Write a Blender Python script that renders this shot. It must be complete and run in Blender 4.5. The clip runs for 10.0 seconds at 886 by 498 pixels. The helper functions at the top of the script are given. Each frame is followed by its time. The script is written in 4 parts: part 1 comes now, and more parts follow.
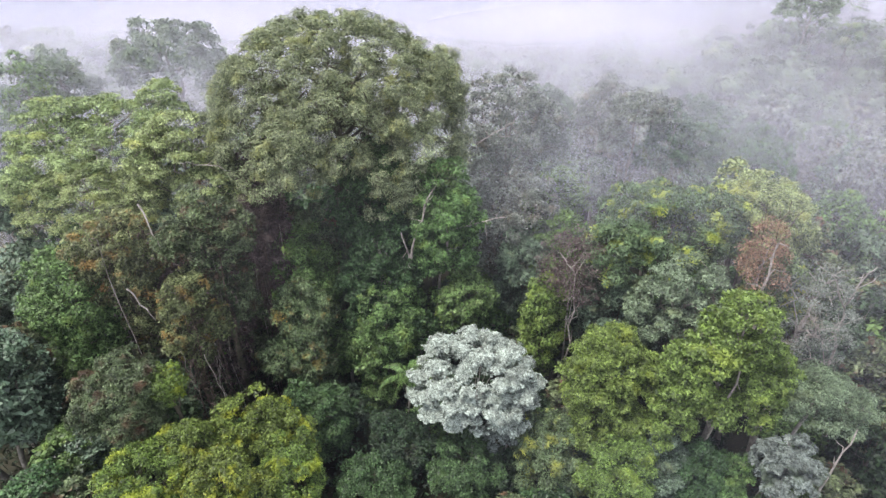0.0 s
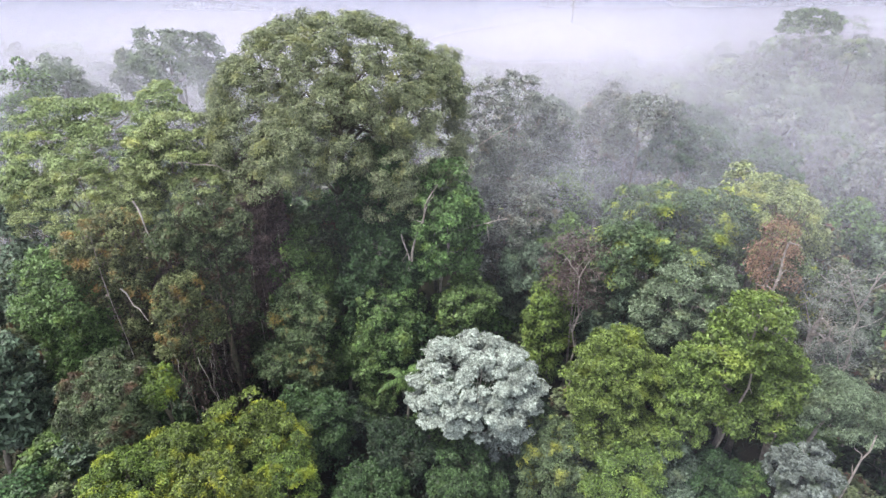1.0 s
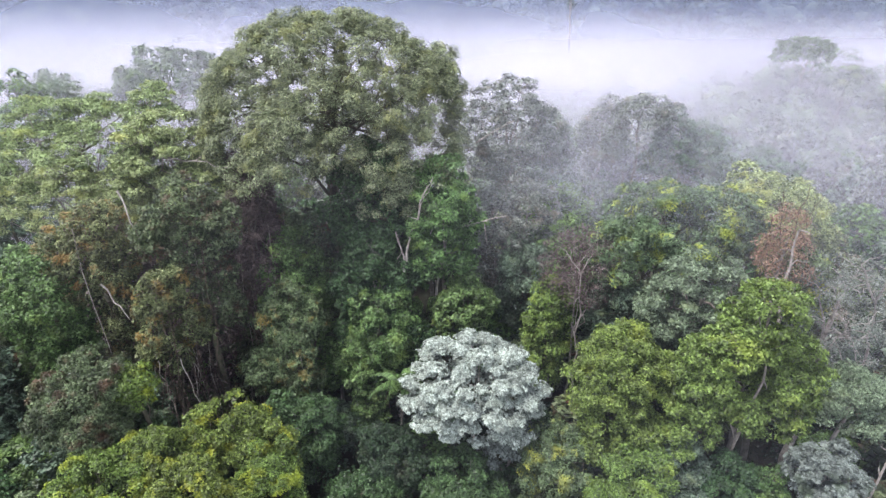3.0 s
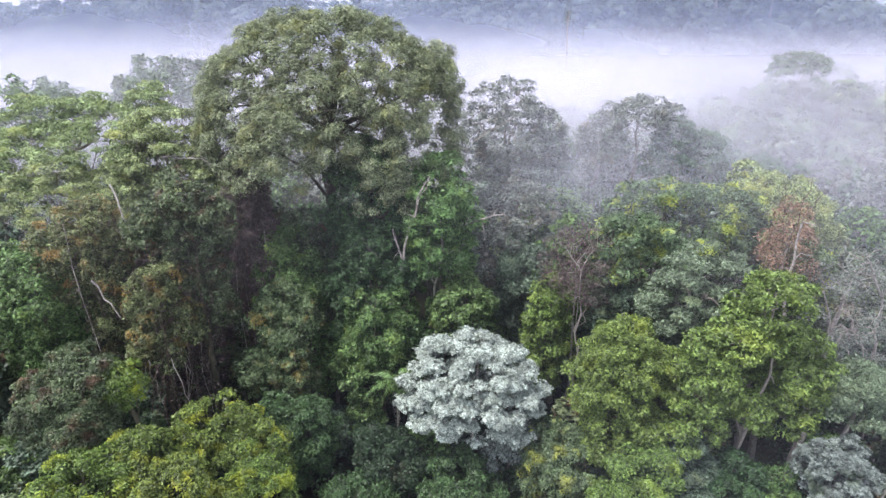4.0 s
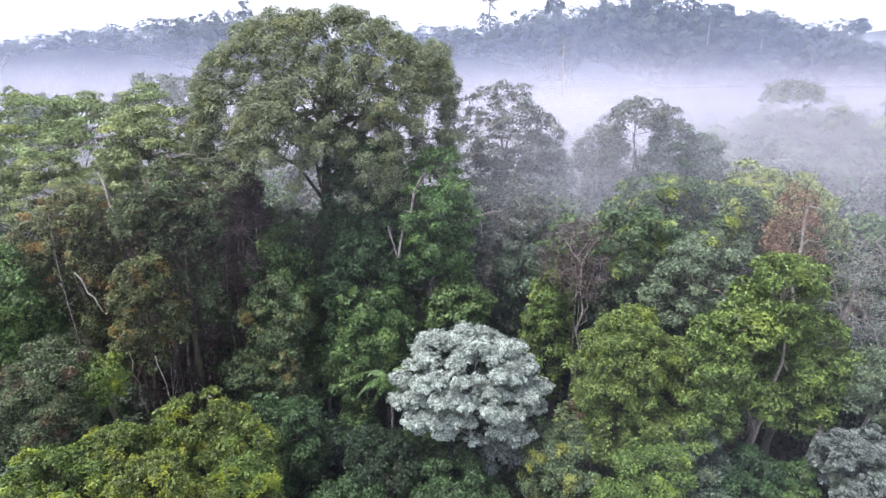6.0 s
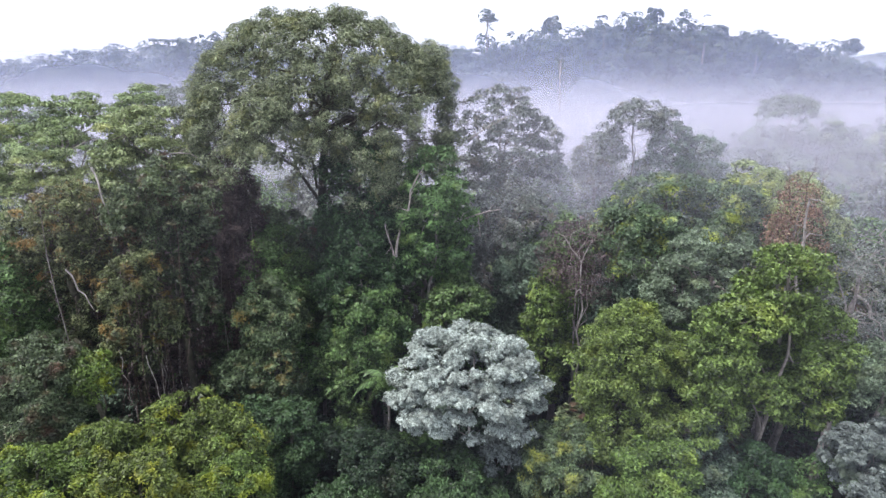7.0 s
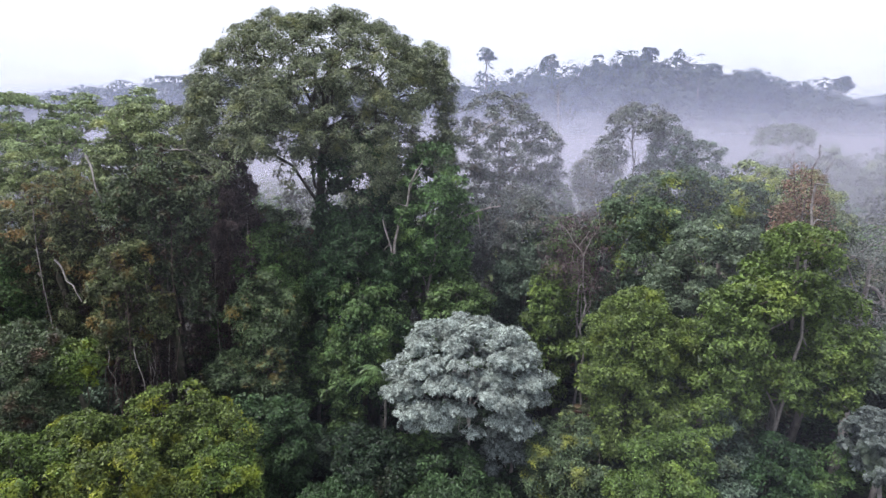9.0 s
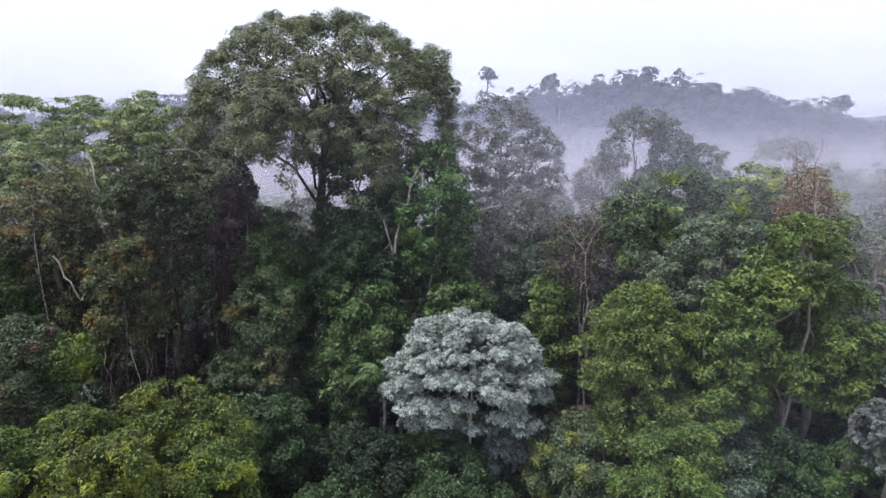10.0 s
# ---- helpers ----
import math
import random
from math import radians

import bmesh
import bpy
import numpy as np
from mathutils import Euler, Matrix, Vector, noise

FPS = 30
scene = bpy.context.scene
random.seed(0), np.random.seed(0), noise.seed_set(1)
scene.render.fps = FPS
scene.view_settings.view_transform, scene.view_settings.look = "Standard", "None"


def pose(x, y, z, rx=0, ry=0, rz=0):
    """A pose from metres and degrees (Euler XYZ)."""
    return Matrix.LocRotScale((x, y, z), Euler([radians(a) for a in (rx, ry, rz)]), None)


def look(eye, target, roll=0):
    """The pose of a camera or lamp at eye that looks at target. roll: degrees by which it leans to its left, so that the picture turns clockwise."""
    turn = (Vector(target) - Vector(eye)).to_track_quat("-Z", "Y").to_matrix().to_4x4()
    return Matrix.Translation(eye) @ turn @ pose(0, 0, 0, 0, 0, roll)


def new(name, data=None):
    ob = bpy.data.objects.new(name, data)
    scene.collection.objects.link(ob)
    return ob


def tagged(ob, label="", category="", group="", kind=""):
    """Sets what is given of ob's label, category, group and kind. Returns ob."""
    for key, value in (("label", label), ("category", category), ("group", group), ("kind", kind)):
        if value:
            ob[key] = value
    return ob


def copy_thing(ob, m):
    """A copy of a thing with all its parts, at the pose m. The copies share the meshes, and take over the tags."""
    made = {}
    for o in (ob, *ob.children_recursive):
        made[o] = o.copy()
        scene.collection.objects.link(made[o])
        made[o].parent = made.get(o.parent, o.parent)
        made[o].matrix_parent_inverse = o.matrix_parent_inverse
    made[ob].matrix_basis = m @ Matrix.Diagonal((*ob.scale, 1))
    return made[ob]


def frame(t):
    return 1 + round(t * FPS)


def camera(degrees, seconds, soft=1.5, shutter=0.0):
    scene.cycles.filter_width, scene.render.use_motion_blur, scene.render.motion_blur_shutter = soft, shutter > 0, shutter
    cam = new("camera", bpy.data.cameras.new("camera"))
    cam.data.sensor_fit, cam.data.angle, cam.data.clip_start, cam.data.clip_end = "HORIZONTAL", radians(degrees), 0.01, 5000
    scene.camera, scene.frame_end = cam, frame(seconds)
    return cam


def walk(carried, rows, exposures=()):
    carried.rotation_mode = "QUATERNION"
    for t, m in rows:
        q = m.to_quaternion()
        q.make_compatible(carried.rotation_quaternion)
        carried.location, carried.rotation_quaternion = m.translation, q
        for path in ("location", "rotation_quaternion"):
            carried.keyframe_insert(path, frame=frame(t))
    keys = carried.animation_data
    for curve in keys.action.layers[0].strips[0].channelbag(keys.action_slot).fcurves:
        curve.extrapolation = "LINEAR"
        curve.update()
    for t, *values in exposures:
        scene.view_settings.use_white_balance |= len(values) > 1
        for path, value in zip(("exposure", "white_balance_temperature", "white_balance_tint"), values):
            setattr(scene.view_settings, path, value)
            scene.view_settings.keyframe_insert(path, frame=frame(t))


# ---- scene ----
cam = camera(77.0, 10.0, soft=1.4)
METRES, EYE, TILT, LEAN, TURN = 20.0, 48.0, -31.0, 0.0, 0.0
ROWS = [
    (0.0, 0.0, 0.0, 0.0, 0.0, 0.0, -0.0),
    (0.5, 0.0068, 0.0286, -0.0425, 0.31, 1.05, -0.21),
    (1.0, 0.014, 0.0577, -0.0881, 0.4, 2.19, -0.27),
    (1.5, 0.0199, 0.0838, -0.1311, 0.41, 3.21, -0.27),
    (2.0, 0.0247, 0.1118, -0.178, 0.41, 4.28, -0.27),
    (2.5, 0.0281, 0.1362, -0.2219, 0.41, 5.26, -0.26),
    (4.0, 0.0376, 0.2119, -0.3623, 0.29, 8.43, -0.22),
    (4.5, 0.0407, 0.2365, -0.4057, 0.26, 9.45, -0.21),
    (5.0, 0.0458, 0.2623, -0.4524, 0.23, 10.52, -0.18),
    (5.5, 0.0461, 0.2842, -0.4939, 0.22, 11.51, -0.19),
    (7.0, 0.0505, 0.3618, -0.6207, 0.01, 14.78, -0.09),
    (7.5, 0.0519, 0.3884, -0.6596, -0.0, 15.79, -0.1),
    (8.0, 0.0532, 0.4147, -0.7022, 0.0, 16.9, -0.15),
    (8.5, 0.0551, 0.4379, -0.7426, 0.01, 17.91, -0.14),
    (9.0, 0.0541, 0.4614, -0.783, -0.02, 18.96, -0.16),
    (9.5, 0.0546, 0.4835, -0.8203, 0.1, 19.98, -0.24),
    (10.0, 0.0577, 0.5064, -0.8587, 0.13, 21.06, -0.27),
]
walk(cam, [(t, pose(0, 0, EYE, TILT, LEAN, TURN) @ pose(METRES * x, METRES * y, METRES * z, 90 + pitch, roll, yaw)) for t, x, y, z, yaw, pitch, roll in ROWS],
     exposures=[(0.0, 1.1, 6400, 13), (2.5, 1.16, 6250, 14), (4.5, 1.19, 6120, 15), (5.5, 1.13, 6080, 16), (7.0, 0.88, 6050, 16), (8.5, 0.62, 6050, 16), (10.0, 0.4, 6050, 16)])

# ---- sky and sun: a bright, hazy overcast morning ----
SUN_UP, SUN_FROM = 68.0, 255.0      # degrees above the horizon; compass of the sun (0 is +y, clockwise)
world = bpy.data.worlds.new("overcast_sky")
scene.world = world
world.use_nodes = True
wn, wl = world.node_tree.nodes, world.node_tree.links
sky = wn.new("ShaderNodeTexSky")
sky.sky_type, sky.sun_disc = "NISHITA", False
sky.sun_elevation, sky.sun_rotation = radians(SUN_UP), radians(SUN_FROM)
sky.air_density, sky.dust_density = 1.5, 4.0
veil = wn.new("ShaderNodeMix")
veil.data_type = "RGBA"
veil.inputs[0].default_value = 0.8
veil.inputs[7].default_value = (8.6, 8.8, 9.35, 1)
wl.new(sky.outputs[0], veil.inputs[6])
wl.new(veil.outputs[2], wn["Background"].inputs[0])
wn["Background"].inputs[1].default_value = 0.118
sun_data = bpy.data.lights.new("sun", "SUN")
sun_data.energy, sun_data.angle, sun_data.color = 2.7, radians(18), (1.0, 0.95, 0.86)
sun_lamp = new("sun", sun_data)
az = radians(SUN_FROM)
sun_lamp.matrix_world = look((math.sin(az) * 100, math.cos(az) * 100, 100 * math.tan(radians(SUN_UP))), (0, 0, 0))
scene.cycles.transparent_max_bounces = 24


# ---- materials ----
def shader(name):
    m = bpy.data.materials.new(name)
    m.use_nodes = True
    return m, m.node_tree.nodes, m.node_tree.links, m.node_tree.nodes["Principled BSDF"]


def mix_rgb(n, l, fac, a, b, mode="MIX"):
    x = n.new("ShaderNodeMix")
    x.data_type, x.blend_type = "RGBA", mode
    for socket, v in ((0, fac), (6, a), (7, b)):
        if hasattr(v, "links"):
            l.new(v, x.inputs[socket])
        else:
            x.inputs[socket].default_value = v if socket == 0 else (*v, 1)
    return x.outputs[2]


def noise_of(n, l, scale, detail=3.0, lo=0.35, hi=0.65, obj=True):
    c = n.new("ShaderNodeTexCoord")
    t = n.new("ShaderNodeTexNoise")
    t.inputs["Scale"].default_value, t.inputs["Detail"].default_value = scale, detail
    l.new(c.outputs["Object"] if obj else c.outputs["Generated"], t.inputs["Vector"])
    r = n.new("ShaderNodeMapRange")
    r.inputs[1].default_value, r.inputs[2].default_value = lo, hi
    l.new(t.outputs[0], r.inputs[0])
    return r.outputs[0]


def foliage(name, dark, light, accent, accent_from=0.6, through_leaf=0.22, rough=0.5, scale=0.45, uneven=0.5, tone=(1.1, 0.6, 1.38)):
    """Leaves: each its own shade between dark and light, with patches of an accent colour."""
    m, n, l, p = shader(name)
    g = n.new("ShaderNodeNewGeometry")
    dark, light = [(r, v, 1.12 * b) for r, v, b in (dark, light)]
    col = mix_rgb(n, l, g.outputs["Random Per Island"], tuple((1 - uneven) * v for v in dark), tuple((1 + uneven) * v for v in light))
    col = mix_rgb(n, l, noise_of(n, l, scale, 4.0, accent_from, accent_from + 0.12), col, accent)
    shade = n.new("ShaderNodeMapRange")
    shade.inputs[3].default_value, shade.inputs[4].default_value = tone[1:]
    l.new(noise_of(n, l, tone[0], 2.0, 0.3, 0.7), shade.inputs[0])
    col = mix_rgb(n, l, 1.0, col, shade.outputs[0], "MULTIPLY")
    info = n.new("ShaderNodeObjectInfo")
    hue = n.new("ShaderNodeHueSaturation")
    hs = n.new("ShaderNodeMapRange")
    hs.inputs[3].default_value, hs.inputs[4].default_value = 0.488, 0.512
    l.new(info.outputs["Random"], hs.inputs[0])
    l.new(hs.outputs[0], hue.inputs["Hue"])
    l.new(col, hue.inputs["Color"])
    col = hue.outputs[0]
    l.new(col, p.inputs["Base Color"])
    p.inputs["Roughness"].default_value = rough
    p.inputs["Specular IOR Level"].default_value = 0.35
    t = n.new("ShaderNodeBsdfTranslucent")
    l.new(col, t.inputs[0])
    x = n.new("ShaderNodeMixShader")
    x.inputs[0].default_value = through_leaf
    l.new(p.outputs[0], x.inputs[1])
    l.new(t.outputs[0], x.inputs[2])
    l.new(x.outputs[0], n["Material Output"].inputs[0])
    return m


def bark(name, a, b, scale=2.5, rough=0.85):
    m, n, l, p = shader(name)
    col = mix_rgb(n, l, noise_of(n, l, scale, 6.0, 0.35, 0.62), a, b)
    col = mix_rgb(n, l, noise_of(n, l, 9.0, 4.0, 0.5, 0.8), col, tuple(0.45 * v for v in a))
    l.new(col, p.inputs["Base Color"])
    p.inputs["Roughness"].default_value = rough
    bump = n.new("ShaderNodeBump")
    bump.inputs["Strength"].default_value, bump.inputs["Distance"].default_value = 0.6, 0.03
    l.new(noise_of(n, l, 14.0, 5.0, 0.2, 0.8), bump.inputs["Height"])
    l.new(bump.outputs[0], p.inputs["Normal"])
    return m


LEAF = {
    "deep": foliage("leaf_deep_green", (0.02, 0.044, 0.017), (0.052, 0.1, 0.033), (0.07, 0.13, 0.038), 0.59),
    "emergent": foliage("leaf_olive_green", (0.078, 0.092, 0.052), (0.168, 0.196, 0.092), (0.225, 0.24, 0.09), 0.55),
    "fresh": foliage("leaf_fresh_green", (0.038, 0.07, 0.023), (0.1, 0.168, 0.046), (0.16, 0.23, 0.055), 0.58),
    "bright": foliage("leaf_bright_yellow_green", (0.05, 0.08, 0.022), (0.125, 0.185, 0.038), (0.19, 0.25, 0.048), 0.57),
    "sage": foliage("leaf_sage_green", (0.058, 0.085, 0.048), (0.135, 0.178, 0.096), (0.16, 0.2, 0.1), 0.6),
    "lime": foliage("leaf_yellow_green", (0.034, 0.056, 0.014), (0.1, 0.145, 0.026), (0.24, 0.28, 0.028), 0.53, scale=0.6),
    "pale": foliage("leaf_pale_green", (0.11, 0.15, 0.062), (0.225, 0.285, 0.11), (0.27, 0.31, 0.1), 0.57),
    "blue": foliage("leaf_grey_green", (0.045, 0.07, 0.045), (0.1, 0.145, 0.085), (0.125, 0.155, 0.08), 0.6),
    "flush": foliage("leaf_green_with_yellow_flush", (0.04, 0.064, 0.032), (0.1, 0.145, 0.062), (0.32, 0.36, 0.07), 0.55, scale=0.6),
    "vine": foliage("leaf_vine_mixed", (0.03, 0.046, 0.021), (0.1, 0.13, 0.056), (0.095, 0.056, 0.034), 0.54, scale=0.6, tone=(0.8, 0.4, 1.5)),
    "creeper": foliage("leaf_creeper_golden", (0.042, 0.06, 0.026), (0.135, 0.162, 0.062), (0.24, 0.175, 0.055), 0.53, scale=0.6, tone=(0.8, 0.4, 1.5)),
    "wrapped": foliage("leaf_green_golden_tipped", (0.038, 0.06, 0.026), (0.11, 0.15, 0.06), (0.2, 0.15, 0.045), 0.57, scale=0.6),
    "withered": foliage("leaf_withered_brown", (0.11, 0.075, 0.048), (0.24, 0.155, 0.095), (0.16, 0.16, 0.06), 0.56),
    "dead": foliage("leaf_dead_dark", (0.045, 0.034, 0.03), (0.1, 0.074, 0.062), (0.07, 0.075, 0.035), 0.58),
    "grey": foliage("leaf_dull_grey", (0.085, 0.098, 0.076), (0.16, 0.18, 0.135), (0.17, 0.155, 0.12), 0.56),
    "silver": foliage("leaf_silver_white", (0.155, 0.186, 0.142), (0.27, 0.312, 0.25), (0.175, 0.21, 0.17), 0.64, 0.12, 0.7),
    "silver_green": foliage("leaf_silver_green", (0.052, 0.068, 0.053), (0.138, 0.163, 0.132), (0.055, 0.078, 0.05), 0.55, 0.2, 0.6),
    # near-black leaf colour carries the shade of the gaps between crowns
    "under": foliage("leaf_understory_shade_dark", (0.010, 0.021, 0.010), (0.027, 0.050, 0.020), (0.034, 0.037, 0.02), 0.6),
    "far": foliage("leaf_far_woods", (0.048, 0.07, 0.048), (0.082, 0.11, 0.07), (0.12, 0.13, 0.09), 0.57, scale=0.12, uneven=0.08, tone=(0.15, 0.5, 1.5)),
    "valley": foliage("leaf_valley_woods", (0.06, 0.088, 0.05), (0.125, 0.165, 0.085), (0.17, 0.19, 0.11), 0.57, scale=0.1, uneven=0.1, tone=(0.12, 0.5, 1.5)),
}
BARK = {
    "dark": bark("bark_dark_mossy", (0.09, 0.075, 0.055), (0.05, 0.055, 0.03)),
    "grey": bark("bark_grey", (0.24, 0.21, 0.18), (0.13, 0.12, 0.1)),
    "white": bark("bark_pale", (0.36, 0.33, 0.3), (0.2, 0.18, 0.16)),
    "liana": bark("liana_stem", (0.14, 0.1, 0.075), (0.07, 0.05, 0.04)),
}


def soil():
    m, n, l, p = shader("forest_floor")
    col = mix_rgb(n, l, noise_of(n, l, 0.4, 5.0), (0.022, 0.02, 0.012), (0.016, 0.03, 0.011))
    col = mix_rgb(n, l, noise_of(n, l, 5.0, 4.0), col, (0.035, 0.032, 0.016))
    l.new(col, p.inputs["Base Color"])
    p.inputs["Roughness"].default_value = 0.95
    return m


SOIL = soil()


# ---- mesh helpers ----
SEED = [100]


def fresh_rng():
    SEED[0] += 1
    return np.random.default_rng(SEED[0])


def quads_to_mesh(name, verts, faces, mat, smooth=False):
    me = bpy.data.meshes.new(name)
    faces = np.asarray(faces, np.int32)
    nv, (nf, sides) = len(verts), faces.shape
    me.vertices.add(nv)
    me.loops.add(nf * sides)
    me.polygons.add(nf)
    me.vertices.foreach_set("co", np.asarray(verts, np.float32).ravel())
    me.loops.foreach_set("vertex_index", faces.ravel())
    me.polygons.foreach_set("loop_start", np.arange(0, nf * sides, sides, dtype=np.int32))
    me.polygons.foreach_set("use_smooth", np.full(nf, smooth))
    me.update(calc_edges=True)
    me.validate()
    me.materials.append(mat)
    return me


def part(name, verts, faces, mat, parent=None, label="", smooth=False):
    ob = new(name, quads_to_mesh(name, verts, faces, mat, smooth))
    if parent is not None:
        ob.parent = parent
    return tagged(ob, label) if label else ob


def unit(a):
    return a / np.maximum(np.linalg.norm(a, axis=-1, keepdims=True), 1e-9)


def leaf_quads(p, out, length, width, rng, droop=0.35, loose=0.55):
    """One pointed leaf at each place p, its face turned to out."""
    k = len(p)
    nrm = unit(out + loose * rng.normal(size=(k, 3)))
    ax = unit(rng.normal(size=(k, 3)) + 0.6 * out + np.array((0, 0, -droop)))
    ax = unit(ax - nrm * (ax * nrm).sum(1, keepdims=True))
    side = np.cross(nrm, ax)
    ln = length * rng.uniform(0.65, 1.3, (k, 1))
    wd = width * rng.uniform(0.7, 1.25, (k, 1))
    back = p - ax * ln * 0.45
    v = np.stack([back + side * wd * 0.5, p + ax * ln * 0.55 - nrm * ln * 0.1, back - side * wd * 0.5], 1)
    return v.reshape(-1, 3), np.arange(3 * k).reshape(-1, 3)


def rosettes(p, out, size, rng, leaflets=7):
    """Hand-shaped leaves: leaflets spread round a stalk's end."""
    k = len(p)
    nrm = unit(out + 0.4 * rng.normal(size=(k, 3)))
    ax = unit(np.cross(nrm, unit(rng.normal(size=(k, 3)))))
    side = np.cross(nrm, ax)
    vs = []
    for i in range(leaflets):
        a = 2 * math.pi * i / leaflets
        d = ax * math.cos(a) + side * math.sin(a)
        e = np.cross(nrm, d)
        s = size * rng.uniform(0.75, 1.2, (k, 1))
        vs.append(np.stack([p, p + d * s + e * s * 0.3 - nrm * s * 0.3, p + d * s - e * s * 0.3 - nrm * s * 0.3], 1))
    v = np.stack(vs, 1).reshape(-1, 3)
    return v, np.arange(len(v)).reshape(-1, 3)


def tube(points, radii, sides=6):
    pts = np.asarray(points, float)
    tang = unit(np.gradient(pts, axis=0))
    ref = np.array((0.31, 0.95, 0.05))
    u = unit(np.cross(tang, ref))
    w = np.cross(tang, u)
    a = np.linspace(0, 2 * math.pi, sides, endpoint=False)
    ring = u[:, None] * np.cos(a)[None, :, None] + w[:, None] * np.sin(a)[None, :, None]
    v = (pts[:, None] + ring * np.asarray(radii, float)[:, None, None]).reshape(-1, 3)
    f = []
    for i in range(len(pts) - 1):
        for j in range(sides):
            k = (j + 1) % sides
            f.append((i * sides + j, i * sides + k, (i + 1) * sides + k, (i + 1) * sides + j))
    return v, np.array(f)


def joined(pieces):
    vs, fs, k = [], [], 0
    for v, f in pieces:
        vs.append(v)
        fs.append(f + k)
        k += len(v)
    return np.concatenate(vs), np.concatenate(fs)


def bent(a, b, rng, n=5, sag=0.12, wander=0.06):
    """A crooked line from a to b that first rises, then flattens out."""
    a, b = np.asarray(a, float), np.asarray(b, float)
    t = np.linspace(0, 1, n)[:, None]
    d = np.linalg.norm(b - a)
    p = a + (b - a) * t
    p[:, 2:] += sag * d * np.sin(t * math.pi)
    p[1:-1] += rng.normal(size=(n - 2, 3)) * wander * d
    return p


def lumpy(d, rng, amount):
    """Uneven swelling over a crown, by direction."""
    r = np.ones(len(d))
    for _ in range(5):
        k = unit(rng.normal(size=3)) * rng.uniform(1.5, 4.0)
        r += amount / 2.2 * np.sin(d @ k + rng.uniform(0, 6.28))
    return r


def puff_places(lobes, puff, low, rng, lump=0.16, spread=1.9, inner=0.25, box=2.0, even=0.86):
    """Centres and outward directions of the leaf puffs over a crown's lobes (x, y, z, rx, ry, rz)."""
    cs, ds = [], []
    for lx, ly, lz, rx, ry, rz in lobes:
        r = np.maximum(np.array((rx, ry, rz)) - 0.55 * puff, 0.3 * puff)
        area = 4 * math.pi * ((r[0] * r[1]) ** 1.6 / 3 + 2 * (np.sqrt(r[0] * r[1]) * r[2]) ** 1.6 / 3) ** (1 / 1.6) * (1 - low) / 2
        k = max(4, int(area / (spread * puff * puff)))
        i = np.arange(k) + 0.5
        u = 1 - (1 - low) * i / k
        a = i * 2.39996 + rng.uniform(0, 6.28)
        s = np.sqrt(np.maximum(1 - u * u, 0))
        d = unit(np.stack([s * np.cos(a), s * np.sin(a), u], 1) + rng.normal(size=(k, 3)) * 0.10)
        size = lumpy(d, rng, lump)[:, None] * rng.uniform(even, 1.04, (k, 1))
        size = np.where(rng.random((k, 1)) < inner, size * rng.uniform(0.5, 0.85, (k, 1)), size)
        full = (np.abs(d) ** box).sum(1, keepdims=True) ** (-1 / box)
        c = np.array((lx, ly, lz)) + d * full * r * size
        keep = np.ones(k, bool)
        for ox, oy, oz, sx, sy, sz in lobes:
            if (ox, oy, oz) != (lx, ly, lz):
                q = (c - np.array((ox, oy, oz))) / np.maximum(np.array((sx, sy, sz)) - 1.1 * puff, 0.1)
                keep &= (q * q).sum(1) > 1
        cs.append(c[keep])
        ds.append(unit(d[keep] / np.array((rx, ry, rz)) * rx))
    return np.concatenate(cs), np.concatenate(ds)


def clothe(c, d, puff, flat, length, width, cover, rng, star=False, loose=0.55, droop=0.35):
    """Leaves all over the puffs: thick on top and outside, thin beneath."""
    size = puff * rng.uniform(0.6, 1.3, len(c))
    coarse = np.where(d[:, 1] > 0.45, 1.8, 1.0) * np.where(d[:, 2] < -0.35, 1.4, 1.0)
    leaf_area = length * width * (0.5 if not star else 2.0) * coarse ** 2
    per = np.maximum((2 * math.pi * size ** 2 * cover / leaf_area).astype(int), 6)
    idx = np.repeat(np.arange(len(c)), per)
    o = unit(rng.normal(size=(len(idx), 3)) + 0.75 * d[idx] + np.array((0, 0, 0.55)))
    rad = size[idx, None] * (1 - 0.5 * rng.random((len(idx), 1)) ** 2.2)
    rad *= 1 + 0.25 * np.sin(o[:, :1] * 5 + idx[:, None]) * np.sin(o[:, 1:2] * 6 + 2.1 * idx[:, None])
    p = c[idx] + o * rad * np.array((1, 1, flat))
    face = unit(o * 0.6 + np.array((0, 0, 0.55)))
    big = coarse[idx, None]
    if star:
        return rosettes(p, face, length * big, rng)
    return leaf_quads(p, face, length * big, width * big, rng, droop, loose)


NEAR = []


